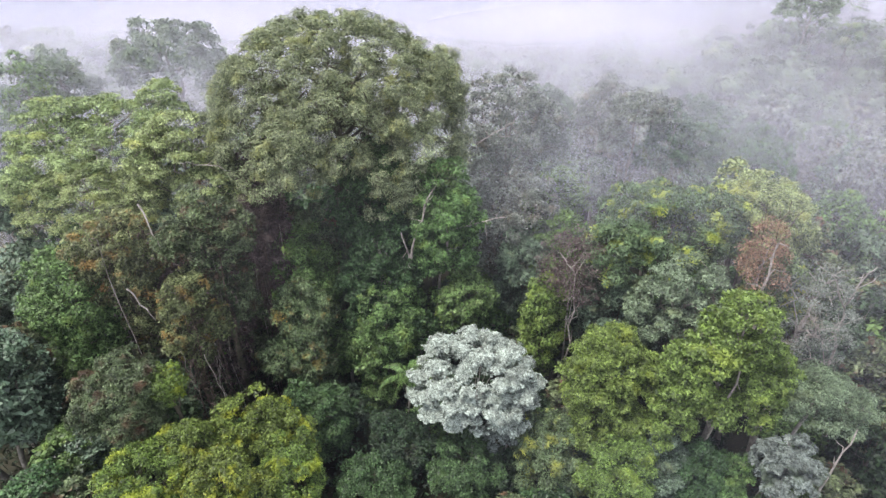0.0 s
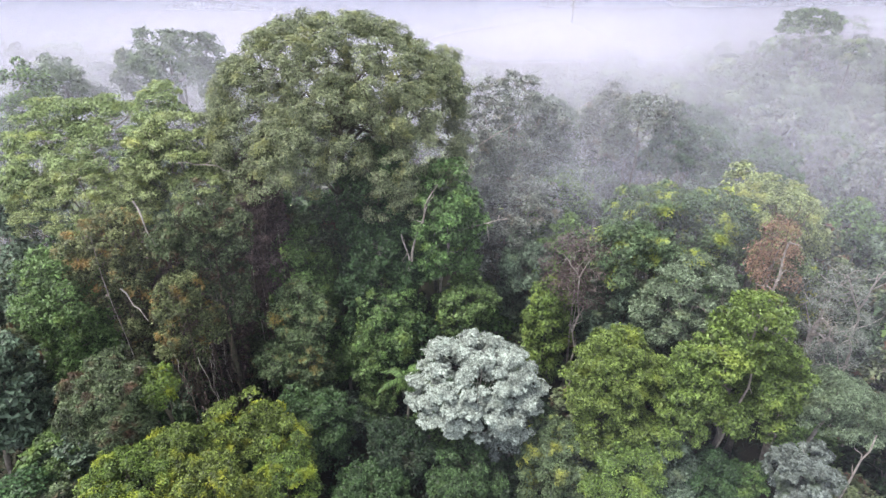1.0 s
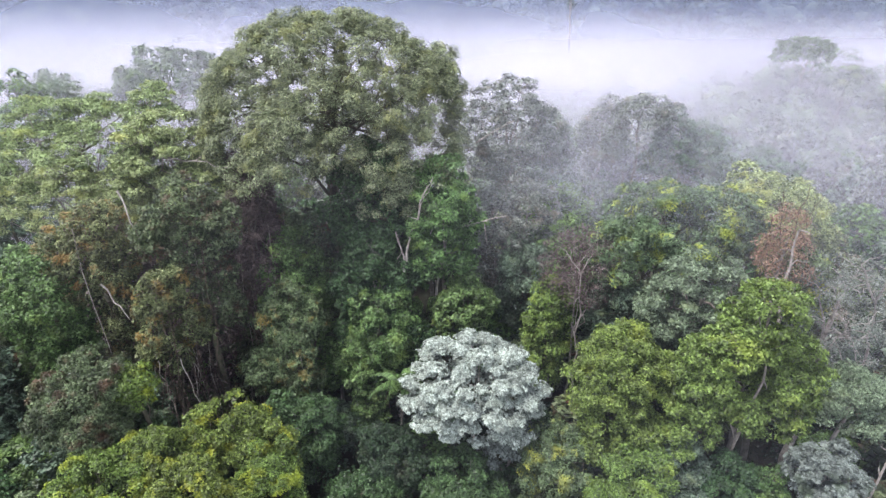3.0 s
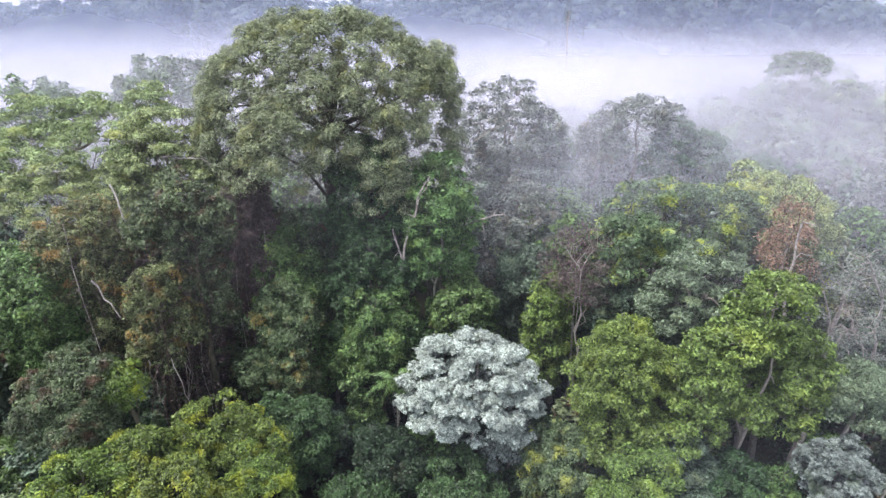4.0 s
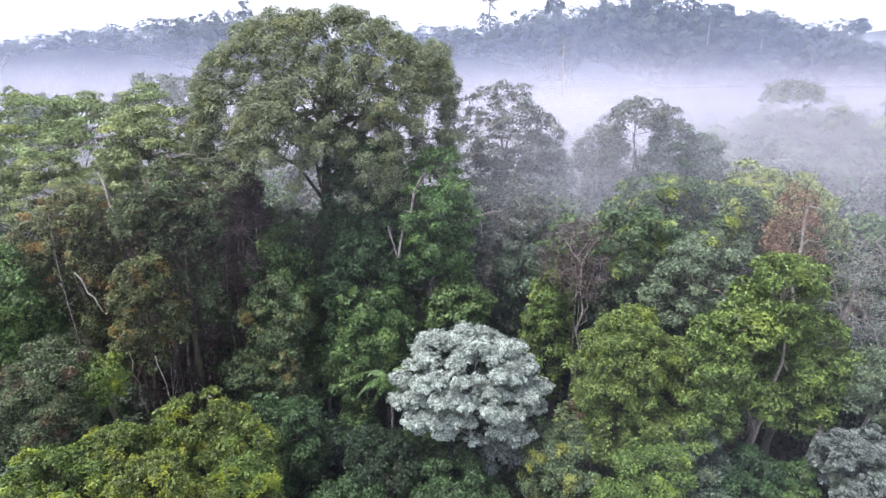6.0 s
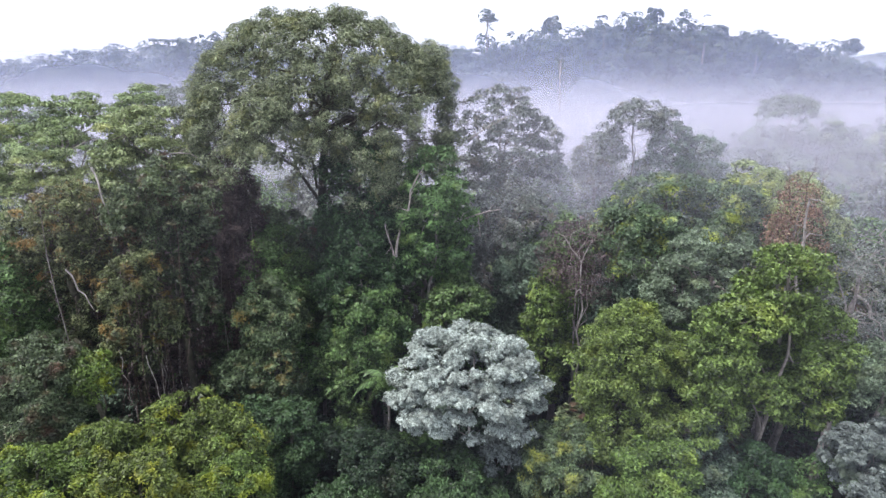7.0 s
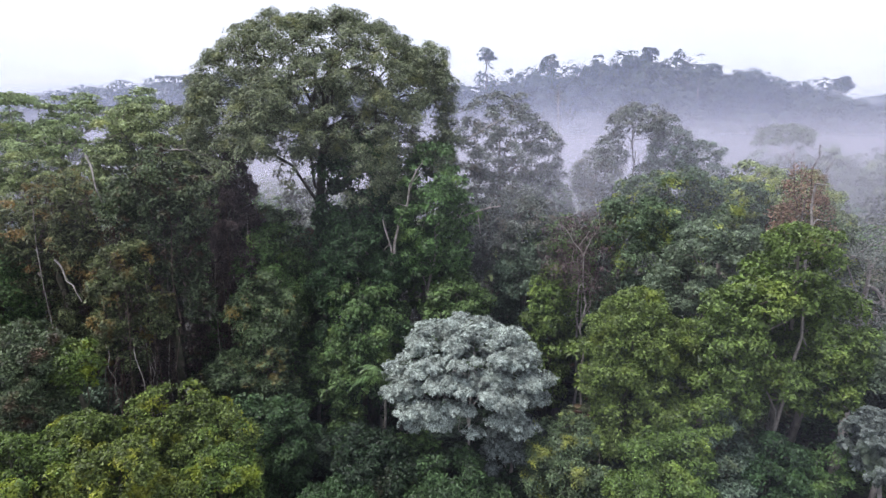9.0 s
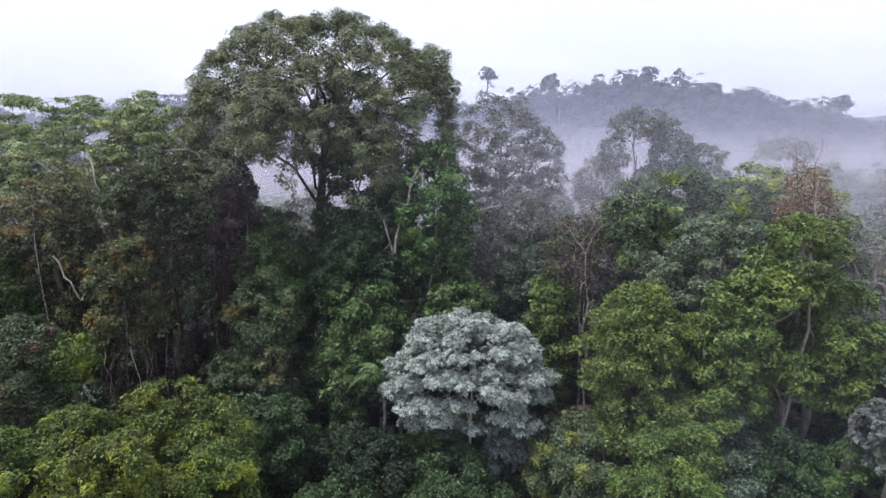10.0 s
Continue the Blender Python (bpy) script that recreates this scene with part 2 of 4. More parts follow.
def tree(name, label, x, y, top, rx, rz, leaf, bark_of="dark", ry=None, puff=1.2, flat=0.76, length=0.42, width=0.22, cover=1.0,
         low=-0.35, lobes=(), limbs=5, girth=None, ground=0.0, lean=(0, 0), star=False, lump=0.16, spread=1.9, fork=None,
         group="", inner=0.25, twig=1.0, loose=0.55, droop=0.35, box=2.0, grain=0.0, hang=0, even=0.86):
    """A tree: a tapered trunk, crooked limbs with twigs to every leaf puff, and a crown of single leaves. Lobes are added
    to the main one as (dx, dy, top, rx, ry, rz)."""
    rng = fresh_rng()
    root = new(name)
    root.location = (x, y, ground)
    NEAR.append((x, y, rx))
    fine = grain or (0.54 if y < 36 else 0.58 if y < 50 else 0.72)
    puff, length, width = puff * 0.86, length * fine, width * fine * 1.05
    top -= ground
    ry = ry or rx
    allobes = [(0, 0, top - rz, rx, ry, rz)] + [(a, b, c - ground - f, d, e, f) for a, b, c, d, e, f in lobes]
    c, d = puff_places(allobes, puff, low, rng, lump, spread, inner, box, even)
    girth = girth or 0.012 * top + 0.02 * rx
    fork = (top - 1.45 * rz if fork is None else fork - ground)
    fork = max(fork, 0.25 * top)
    foot = np.array((lean[0], lean[1], -0.4))
    head = np.array((0, 0, fork))
    tp = bent(foot, head, rng, 7, 0.0, 0.012)
    upper = np.array((rng.normal() * 0.08 * rx, rng.normal() * 0.08 * rx, top - 0.55 * rz))
    tp = np.concatenate([tp, bent(head, upper, rng, 4, 0, 0.03)[1:]])
    rad = girth * np.interp(np.linspace(0, 1, len(tp)), (0, 0.08, 0.6, 1), (1.7, 1.0, 0.7, 0.22))
    v, f = tube(tp, rad, 9)
    part("trunk", v, f, BARK[bark_of], root, smooth=True)
    # limbs: puffs grouped round a few far ones
    k = min(limbs, len(c))
    seeds = [int(rng.integers(len(c)))]
    while len(seeds) < k:
        dist = np.min([np.linalg.norm(c - c[s], axis=1) for s in seeds], 0)
        seeds.append(int(np.argmax(dist)))
    own = np.argmin([np.linalg.norm(c - c[s], axis=1) for s in seeds], 0)
    for g in range(k):
        mine = c[own == g]
        if not len(mine):
            continue
        mid = mine.mean(0)
        end = mid + (mid - head) * 0.02
        start = tp[int(rng.integers(5, len(tp) - 1))]
        line = bent(start, end, rng, 7, 0.08, 0.05)
        lr = girth * twig * np.linspace(0.34, 0.06, 7)
        pieces = [tube(line, lr, 6)]
        nodes, back = [p for p in line[2:]], [0] * 5
        reach = np.min([np.linalg.norm(mine - p, axis=1) for p in line[2:]], 0)
        for q in mine[np.argsort(reach)]:
            gaps = np.linalg.norm(np.array(nodes) - q, axis=1) + 0.25 * puff * np.array(back)
            i = int(np.argmin(gaps))
            tw = bent(nodes[i], q, rng, 3, 0.1, 0.08)
            r = girth * twig * max(0.13 - 0.025 * back[i], 0.045)
            pieces.append(tube(tw, (r, 0.75 * r, 0.5 * r), 3))
            nodes.append(q)
            back.append(back[i] + 1)
        v, f = joined(pieces)
        part("limb", v, f, BARK[bark_of], root, smooth=True)
    v, f = clothe(c, d, puff, flat, length, width, cover, rng, star, loose, droop)
    part("crown", v, f, LEAF[leaf], root)
    # lianas hang from the crown to the ground, with dead leaves caught in them
    scraps = []
    for i in range(hang):
        a, r = rng.uniform(0, 6.28), rx * rng.uniform(0.35, 0.95)
        q = np.array((r * math.cos(a), -abs(r * math.sin(a)) * 0.9, top - rz * rng.uniform(0.5, 1.2)))
        e = np.array((q[0] + rng.normal() * 0.7, q[1] + rng.normal() * 0.7, 0.0))
        line = bent(q, e, rng, 8, 0.0, 0.01)
        v, f = tube(line, rng.uniform(0.02, 0.055) * np.linspace(0.8, 1.0, 8), 4)
        part("liana", v, f, BARK["white" if i % 4 == 0 else "liana"], root, smooth=True)
        t = rng.random(90) ** 1.3
        scraps.append(line[0] + (line[-1] - line[0]) * t[:, None] + rng.normal(size=(90, 3)) * np.array((0.35, 0.35, 0.2)))
    if hang:
        p = np.concatenate(scraps)
        v, f = leaf_quads(p, unit(rng.normal(size=p.shape) + np.array((0, -0.6, 0.2))), 0.42, 0.16, rng, 1.6, 0.4)
        part("hanging_leaves", v, f, LEAF["dead"], root, "dead brown leaves on lianas")
    return tagged(root, label, "tree", group)


# ---- ground: valley floor, forested ridge and far hill ----
def smooth(a, b, v):
    t = np.clip((v - a) / (b - a), 0, 1)
    return t * t * (3 - 2 * t)


def land(x, y):
    x, y = np.asarray(x, float), np.asarray(y, float)
    crest = np.interp(x, (-700, -330, -232, -195, -157, -125, -60, 7, 43, 101, 157, 190, 232, 300, 420, 700),
                      (20, 34, 33, 36, 42, 46, 33, 36, 43, 56, 48, 41, 25, 4, 0, 0))
    far = 150 * np.exp(-((x - 1450) / 520) ** 2 - ((y - 1700) / 250) ** 2)
    shoulder = 9 * np.exp(-((x - 115) / 55) ** 2 - ((y - 150) / 38) ** 2)
    roll = 1.2 * np.sin(x * 0.05 + 1) * np.sin(y * 0.043) + 2.5 * np.sin(x * 0.021 + y * 0.027) * smooth(60, 160, y)
    return crest * smooth(185, 305, y) * (1 - 0.75 * smooth(320, 520, y)) + far + shoulder + roll


def build_ground():
    xs = np.concatenate([np.linspace(-2600, -420, 30), np.linspace(-400, 400, 121), np.linspace(420, 2600, 30)])
    ys = np.concatenate([np.linspace(-700, -60, 14), np.linspace(-50, 420, 118), np.linspace(440, 4200, 60)])
    gx, gy = np.meshgrid(xs, ys)
    v = np.stack([gx, gy, land(gx, gy)], -1).reshape(-1, 3)
    w, h = len(xs), len(ys)
    i = (np.arange(h - 1)[:, None] * w + np.arange(w - 1)[None]).ravel()
    f = np.stack([i, i + 1, i + w + 1, i + w], 1)
    tagged(part("ground", v, f, SOIL, smooth=True), "dark forest floor rolling up to a ridge", "ground", kind="structure")


build_ground()


# ---- far woods ----
def woods(name, label, xs, ys, heights, radii, puffs, leaves, size, leaf, loose=0.4, low=-0.85, shell=0.65):
    """Many lumpy crowns with stems, joined: nobody could count them."""
    rng = fresh_rng()
    k = len(xs)
    z0 = land(xs, ys)
    u = rng.uniform(low, 1, (k, puffs))
    a = rng.uniform(0, 6.28, (k, puffs))
    s = np.sqrt(1 - u * u)
    d = np.stack([s * np.cos(a), s * np.sin(a), u], -1)
    r = radii[:, None, None]
    tall = rng.uniform(1.0, 1.8, (k, 1, 1))
    c = d * r * np.array((1, 1, 0.85)) * rng.uniform(shell, 1.0, (k, puffs, 1))
    c[..., 2:] *= tall
    c += np.stack([xs, ys, z0 + heights - radii * 0.85 * tall[:, 0, 0]], -1)[:, None]
    o = unit(rng.normal(size=(k, puffs, leaves, 3)) + 0.8 * d[:, :, None] + np.array((0, 0, 0.6)))
    p = c[:, :, None] + o * (r * 0.42)[:, :, None] * np.array((1, 1, 0.7)) * rng.uniform(0.75, 1.05, (k, puffs, leaves, 1))
    face = unit(o * 0.45 + 0.6 * d[:, :, None] + np.array((0, 0, 0.25)))
    v, f = leaf_quads(p.reshape(-1, 3), face.reshape(-1, 3), size, size * 0.7, rng, 0.2, loose)
    root = new(name)
    part("canopy", v, f, LEAF[leaf], root)
    stems = []
    for i in range(k):
        stems.append(tube([(xs[i], ys[i], z0[i] - 1), (xs[i] + rng.normal() * 0.3, ys[i], z0[i] + heights[i] - radii[i] * 0.9)], (0.3, 0.16), 4))
    v, f = joined(stems)
    part("stems", v, f, BARK["dark"], root)
    return tagged(root, label, "woods", kind="stuff")


def scatter(x0, x1, y0, y1, step, rng, jitter=0.42):
    gx, gy = np.meshgrid(np.arange(x0, x1, step), np.arange(y0, y1, step))
    x = gx.ravel() + rng.uniform(-jitter, jitter, gx.size) * step
    y = gy.ravel() + rng.uniform(-jitter, jitter, gx.size) * step
    keep = np.abs(x) < 0.86 * np.abs(y) + 25
    return x[keep], y[keep]


def far_woods():
    rng = np.random.default_rng(11)
    x, y = scatter(-290, 330, 200, 330, 7.6, rng)
    h = rng.uniform(8, 17, len(x)) + 7 * (rng.random(len(x)) < 0.1)
    r = rng.uniform(3.2, 7.4, len(x))
    lx, ly = scatter(-290, 330, 255, 335, 6.0, rng)
    x, y = np.concatenate([x, lx]), np.concatenate([y, ly])
    h, r = np.concatenate([h, rng.uniform(3.5, 9.5, len(lx))]), np.concatenate([r, rng.uniform(2.6, 3.6, len(lx))])
    woods("ridge_woods", "bluish rainforest covering the misty ridge", x, y, h, r, 11, 20, 1.5, "far", 0.15, -0.9, 0.6)
    x, y = scatter(-190, 200, 96, 198, 7.8, rng)
    woods("valley_woods", "hazy rainforest canopy filling the valley", x, y, rng.uniform(8, 19, len(x)), rng.uniform(3.2, 6.4, len(x)),
          12, 48, 0.8, "valley", 0.15)


far_woods()


# ---- the near trees, one by one ----
tree("emergent_tree", "giant emergent rainforest tree with broad olive-green domed crown", -10.5, 54.3, 40.2, 12.6, 13.2, "emergent", "dark", ry=9.8,
     puff=1.1, flat=0.7, length=0.40, width=0.18, cover=0.6, low=-0.02, limbs=24, girth=0.6, fork=28.0, lump=0.0, spread=1.0, twig=0.9, box=2.25, grain=0.53, inner=0.3, loose=0.35, even=0.95,
     lobes=((-2.6, -8.2, 33.9, 3.4, 3.2, 6.0), (9.9, -1, 37.6, 2.9, 3.4, 5.0), (-9.0, -2.0, 34.0, 2.9, 4.0, 6.0), (5.2, -5, 30.0, 4.6, 4, 6)))
tree("silver_tree", "silver-white leaved cecropia with rounded clustered crown", 2.95, 35.8, 17.5, 5.25, 4.9, "silver", "white", ry=5.2,
     puff=1.02, flat=0.42, length=0.29, cover=1.1, low=-0.45, limbs=9, girth=0.13, star=True, spread=2.25, inner=0.06, lump=0.1, twig=0.8)
tree("silver_tree", "silver-green leaved cecropia low beside a white one", 5.8, 34.2, 11.5, 2.0, 2.8, "silver_green", "white",
     puff=0.9, length=0.42, cover=1.2, low=-0.4, limbs=3, girth=0.14, star=True)
tree("silver_tree", "silver-green leaved cecropia with pale slim trunk", 24.9, 26.9, 16.2, 2.4, 3.6, "silver_green", "white",
     puff=0.9, flat=0.6, length=0.32, cover=1.2, low=-0.4, limbs=5, girth=0.16, star=True, spread=2.3)
tree("broadleaf_tree", "tall bright-green broadleaf tree with tiered full crown", 22.2, 32.6, 24.4, 2.6, 3.2, "bright", "grey", ry=2.8,
     puff=0.9, flat=0.66, cover=1.05, low=-0.6, limbs=11, girth=0.3, spread=2.1, twig=0.8, fork=13.0, inner=0.15,
     lobes=((-2.6, -1.4, 21.9, 2.0, 1.9, 2.1), (-4.4, -1.2, 21.0, 1.6, 1.6, 1.9), (-3.9, -2.0, 19.4, 1.9, 1.8, 2.4), (-4.3, -2.2, 16.8, 2.0, 1.8, 2.8), (-1.2, -2.4, 17.0, 1.6, 1.6, 2.0),
            (2.2, -0.8, 20.8, 2.2, 2.1, 3.2), (1.9, -1.6, 17.2, 2.1, 1.8, 2.6), (4.6, -0.2, 18.8, 1.4, 1.5, 2.2), (0.0, 1.6, 21.0, 3.2, 2.0, 5.0)))
tree("broadleaf_tree", "rounded olive-green broadleaf tree with dense even crown", 13.6, 34.2, 19.9, 2.9, 3.4, "bright", "dark", ry=3.2,
     puff=0.9, cover=1.1, low=-0.7, limbs=6, lump=0.06, length=0.36, width=0.2, lobes=((-1.9, -0.6, 18.2, 1.9, 1.8, 3.2), (0.0, -1.8, 15.6, 2.9, 2.2, 4.0), (3.0, -0.8, 18.4, 1.4, 1.5, 2.8)))
tree("canopy_tree", "dark green canopy tree flecked with yellow young leaves", 20.2, 46.5, 27.0, 6.4, 5.6, "flush", "dark", ry=6.0,
     puff=1.3, flat=0.7, length=0.48, width=0.26, cover=1.0, limbs=7, spread=2.1, lobes=((6.0, 0.8, 26.3, 3.6, 3.6, 4.0), (-4.6, -2.5, 24.6, 3.0, 3.0, 3.6)))
tree("canopy_tree", "flat-topped grey-green canopy tree with layered foliage", 20.4, 38.2, 23.3, 4.8, 4.6, "sage", "grey", ry=3.8,
     puff=1.15, flat=0.42, cover=1.0, limbs=6, low=-0.5)
tree("withered_tree", "thin tree with withered brown leaves and pale trunk", 26.2, 38.6, 27.2, 2.0, 3.6, "withered", "white",
     puff=0.75, flat=0.9, length=0.28, width=0.14, cover=0.3, limbs=9, girth=0.2, low=-0.6, spread=1.6, twig=0.9, lump=0.3)
tree("broadleaf_tree", "yellow-green leafy tree close beside a withered one", 28.2, 39.2, 23.6, 2.3, 4.2, "flush", "grey", puff=0.9, cover=0.9, low=-0.7, limbs=4)
tree("canopy_tree", "pale yellow-green dome-shaped canopy tree", 31.6, 49.5, 27.0, 5.0, 5.5, "pale", "grey", puff=1.2, cover=1.0, low=-0.6)
tree("slender_tree", "slender open-crowned tree standing in thin mist", 20.4, 57.5, 32.8, 3.0, 2.6, "grey", "grey", puff=0.9, flat=0.6, length=0.4,
     width=0.2, cover=0.5, low=-0.25, limbs=8, girth=0.15, fork=24, spread=1.7, inner=0.1, lobes=((-2.4, -0.4, 29.6, 1.7, 1.9, 3.0), (2.9, 0.2, 31.7, 1.7, 1.9, 2.4)))
tree("slender_tree", "rounded open-crowned tree standing in thin mist", 24.6, 57.8, 31.0, 2.6, 4.4, "blue", "grey", puff=0.95, flat=0.6, length=0.4,
     width=0.2, cover=0.55, low=-0.4, limbs=8, girth=0.18, fork=17, spread=1.8, lobes=((3.2, 0, 29.2, 2.5, 2.6, 4.2), (-2.0, -0.6, 27.5, 2.0, 2.0, 2.4)))
tree("slender_tree", "dull grey-leaved tree with fine open crown", 7.4, 61.0, 33.6, 4.9, 8.0, "grey", "grey", puff=1.0, flat=0.6, length=0.45, width=0.19,
     cover=0.5, low=-0.5, limbs=9, girth=0.34, fork=17, twig=1.0, lobes=((4.4, 0, 30.6, 2.4, 3.0, 5.0),))
tree("canopy_tree", "grey-green tree with dead brown twigs below taller crowns", 8.2, 54.5, 25.0, 4.8, 7.5, "grey", "grey", puff=1.2, length=0.45, cover=0.7, low=-0.6, limbs=7, twig=1.3)
tree("broadleaf_tree", "bright green tree with pale forked trunk", 0.4, 47.8, 28.6, 3.6, 6.0, "fresh", "white", puff=1.15, flat=0.6, length=0.48, width=0.28, cover=1.05,
     low=-0.85, limbs=6, girth=0.17, fork=19, lean=(-3.4, 0.4), twig=0.8)
tree("broadleaf_tree", "leafy green tree draped down its whole height", -6.4, 46.5, 22.9, 2.4, 3.0, "deep", "white", puff=0.95, length=0.46, width=0.28, cover=1.05,
     low=-0.85, limbs=7, girth=0.24, lean=(2.5, 0), lobes=((-2.0, -1.3, 20.0, 1.9, 1.8, 2.8), (2.4, -0.4, 20.4, 1.8, 1.8, 2.6), (0.9, -1.8, 16.8, 2.2, 1.8, 3.0), (-1.8, -1.6, 15.0, 1.7, 1.5, 2.8)))
tree("broadleaf_tree", "medium green tree with clumped glossy leaves", -5.4, 44.2, 17.6, 3.4, 5.0, "fresh", "dark", puff=1.1, length=0.46, width=0.28, cover=1.1, low=-0.8)
tree("broadleaf_tree", "round green tree with large glossy leaves", 2.2, 45.4, 18.5, 2.8, 3.6, "fresh", "dark", puff=1.15, length=0.5, width=0.3, cover=1.1, low=-0.7)
tree("broadleaf_tree", "narrow bright-green tree with hanging foliage", 9.7, 43.6, 18.2, 2.3, 6.0, "bright", "dark", puff=0.95, length=0.46, width=0.28, cover=1.1, low=-0.85, limbs=4)
tree("bare_tree", "half-bare tree with brown twigs and pale thin trunk", 12.0, 43.2, 24.2, 3.0, 5.0, "dead", "white", puff=0.95, length=0.32, width=0.15, cover=0.22,
     low=-0.6, limbs=9, girth=0.13, twig=1.3, lump=0.3)
tree("vine_tree", "stout tree wrapped in green and golden climbing leaves", -13.4, 43.2, 17.8, 2.7, 3.4, "wrapped", "dark", puff=0.95, length=0.4, width=0.24, cover=1.1, hang=6, low=-0.9,
     lobes=((-2.6, -1.2, 12.9, 1.9, 1.8, 2.8), (0.4, -1.4, 13.4, 2.1, 1.8, 3.4), (0.6, -1.0, 8.5, 1.8, 1.6, 3.2)))
tree("broadleaf_tree", "small bright-green tree above a dark gap", -7.4, 43.6, 13.2, 2.2, 2.8, "fresh", "dark", puff=0.9, length=0.44, width=0.27, cover=1.1, low=-0.9,
     lobes=((1.7, 0.2, 13.0, 1.5, 1.5, 2.2), (0.7, -1.2, 8.8, 1.6, 1.5, 3.4)))
tree("bushy_tree", "low round green tree with dense small leaves", -6.1, 31.2, 7.7, 3.6, 3.8, "deep", "dark", puff=0.95, length=0.34, width=0.18, cover=1.2, low=-0.3, lump=0.06)
tree("bushy_tree", "yellow-green tree with dense billowing crown", -17.6, 28.6, 12.8, 2.9, 2.9, "lime", "dark", puff=0.85, lobes=((-2.6, 0.6, 11.6, 1.7, 1.7, 2.2), (2.4, -0.4, 11.2, 1.6, 1.6, 2.2)), length=0.38, width=0.2, cover=1.1, low=-0.6, limbs=6, lump=0.35)
tree("bushy_tree", "olive-green bushy tree with small leaves", -15.7, 32.9, 13.0, 2.8, 3.0, "lime", "dark", puff=0.85, lobes=((-2.2, -0.8, 12.2, 1.8, 1.7, 2.4), (2.4, 0.4, 12.0, 1.8, 1.7, 2.6)), length=0.38, width=0.2, cover=1.1, low=-0.6, limbs=6, lump=0.35)
tree("bushy_tree", "low dull green bushy tree beside a dark gap", -12.6, 30.4, 11.6, 2.5, 3.2, "lime", "dark", puff=0.9, length=0.36, width=0.2, cover=1.1, low=-0.7, lump=0.35)
tree("bushy_tree", "small tree with vivid yellow-green leaf clumps", -22.9, 33.6, 16.7, 1.5, 2.2, "lime", "dark", puff=0.75, length=0.36, width=0.22, cover=1.1, low=-0.7, limbs=4)
tree("bushy_tree", "dense green tree with yellowing leaf tips", -21.2, 31.2, 13.2, 2.4, 2.8, "lime", "dark", puff=0.9, length=0.36, width=0.2, cover=1.1, low=-0.7, lump=0.35)
tree("bushy_tree", "dark green bushy tree beside a dark gap", -11.0, 37.4, 11.0, 2.5, 4.5, "deep", "dark", puff=0.9, length=0.38, width=0.22, cover=1.1, low=-0.8, lobes=((-2.3, 0.2, 11.0, 1.7, 1.7, 2.8),))
tree("bushy_tree", "olive tree with browning leaves over its crown", -26.2, 33.6, 17.3, 3.0, 3.2, "vine", "dark", puff=0.95, length=0.36, width=0.2, cover=1.1, low=-0.7, lobes=((0.4, -1.6, 15.0, 2.5, 2.0, 3.0), (-3.2, 0.4, 15.4, 2.2, 2.2, 3.0)))
tree("bushy_tree", "bright yellow-green spreading tree", -23.7, 28.5, 12.9, 2.8, 3.0, "lime", "dark", puff=0.95, length=0.36, width=0.2, cover=1.1, low=-0.6, lump=0.35)
tree("vine_tree", "tall tree smothered in vines with withered patches", -28.0, 42.0, 26.8, 2.6, 3.0, "creeper", "dark", puff=0.9, length=0.4, width=0.22, cover=1.0, hang=8, low=-0.9, limbs=8, spread=2.1, lump=0.2,
     lobes=((-3.6, -0.3, 24.2, 1.9, 1.9, 2.4), (1.3, -0.8, 23.6, 2.0, 1.9, 2.6), (-2.8, 0.2, 21.4, 2.3, 2.0, 3.0), (0.2, 0.4, 19.2, 2.3, 2.0, 4.0)))
tree("vine_tree", "tall vine-covered tree with brown hanging lianas", -20.4, 42.4, 28.0, 2.5, 2.9, "vine", "dark", puff=0.9, length=0.4, width=0.22, cover=1.0, hang=10, low=-0.9, limbs=8, spread=2.1, lump=0.2,
     lobes=((-2.2, -1.2, 26.6, 1.9, 1.8, 2.4), (2.0, 0.2, 26.8, 2.0, 1.9, 2.8), (-1.0, -0.9, 23.8, 1.9, 1.7, 2.6), (0.8, 0.8, 22.2, 2.0, 1.8, 3.2), (2.1, 0.2, 18.0, 1.3, 1.3, 1.8)))
tree("vine_tree", "leaning tree overgrown by sunlit creepers and dead leaves", -22.4, 39.9, 22.4, 1.9, 2.4, "creeper", "dark", puff=0.8, length=0.38, width=0.22, cover=1.05, hang=12, low=-0.9, limbs=6, lump=0.2, spread=2.0,
     lobes=((-1.0, -0.7, 20.6, 1.7, 1.6, 2.0), (-0.9, -0.9, 18.0, 1.6, 1.5, 2.2), (-0.2, -0.5, 15.4, 1.5, 1.4, 2.2), (-2.4, 0.2, 16.4, 1.5, 1.4, 2.4), (1.6, 0.6, 18.6, 1.5, 1.4, 2.4)))
tree("vine_tree", "dead tree hung with brown withered lianas", -24.6, 45.0, 22.0, 4.4, 8.5, "dead", "dark", puff=1.1, length=0.36, width=0.16, cover=0.6, hang=7, low=-0.9, limbs=6, lump=0.3)
tree("broadleaf_tree", "green tree with large drooping leaves", -34.0, 42.0, 22.2, 3.6, 5.0, "fresh", "dark", puff=1.15, length=0.48, width=0.28, cover=1.1, low=-0.8, lobes=((-2.6, -0.6, 19.2, 2.2, 2.0, 3.2), (1.8, -1.2, 17.4, 2.0, 1.9, 3.4), (-0.6, -1.4, 14.0, 2.4, 2.0, 3.6)))
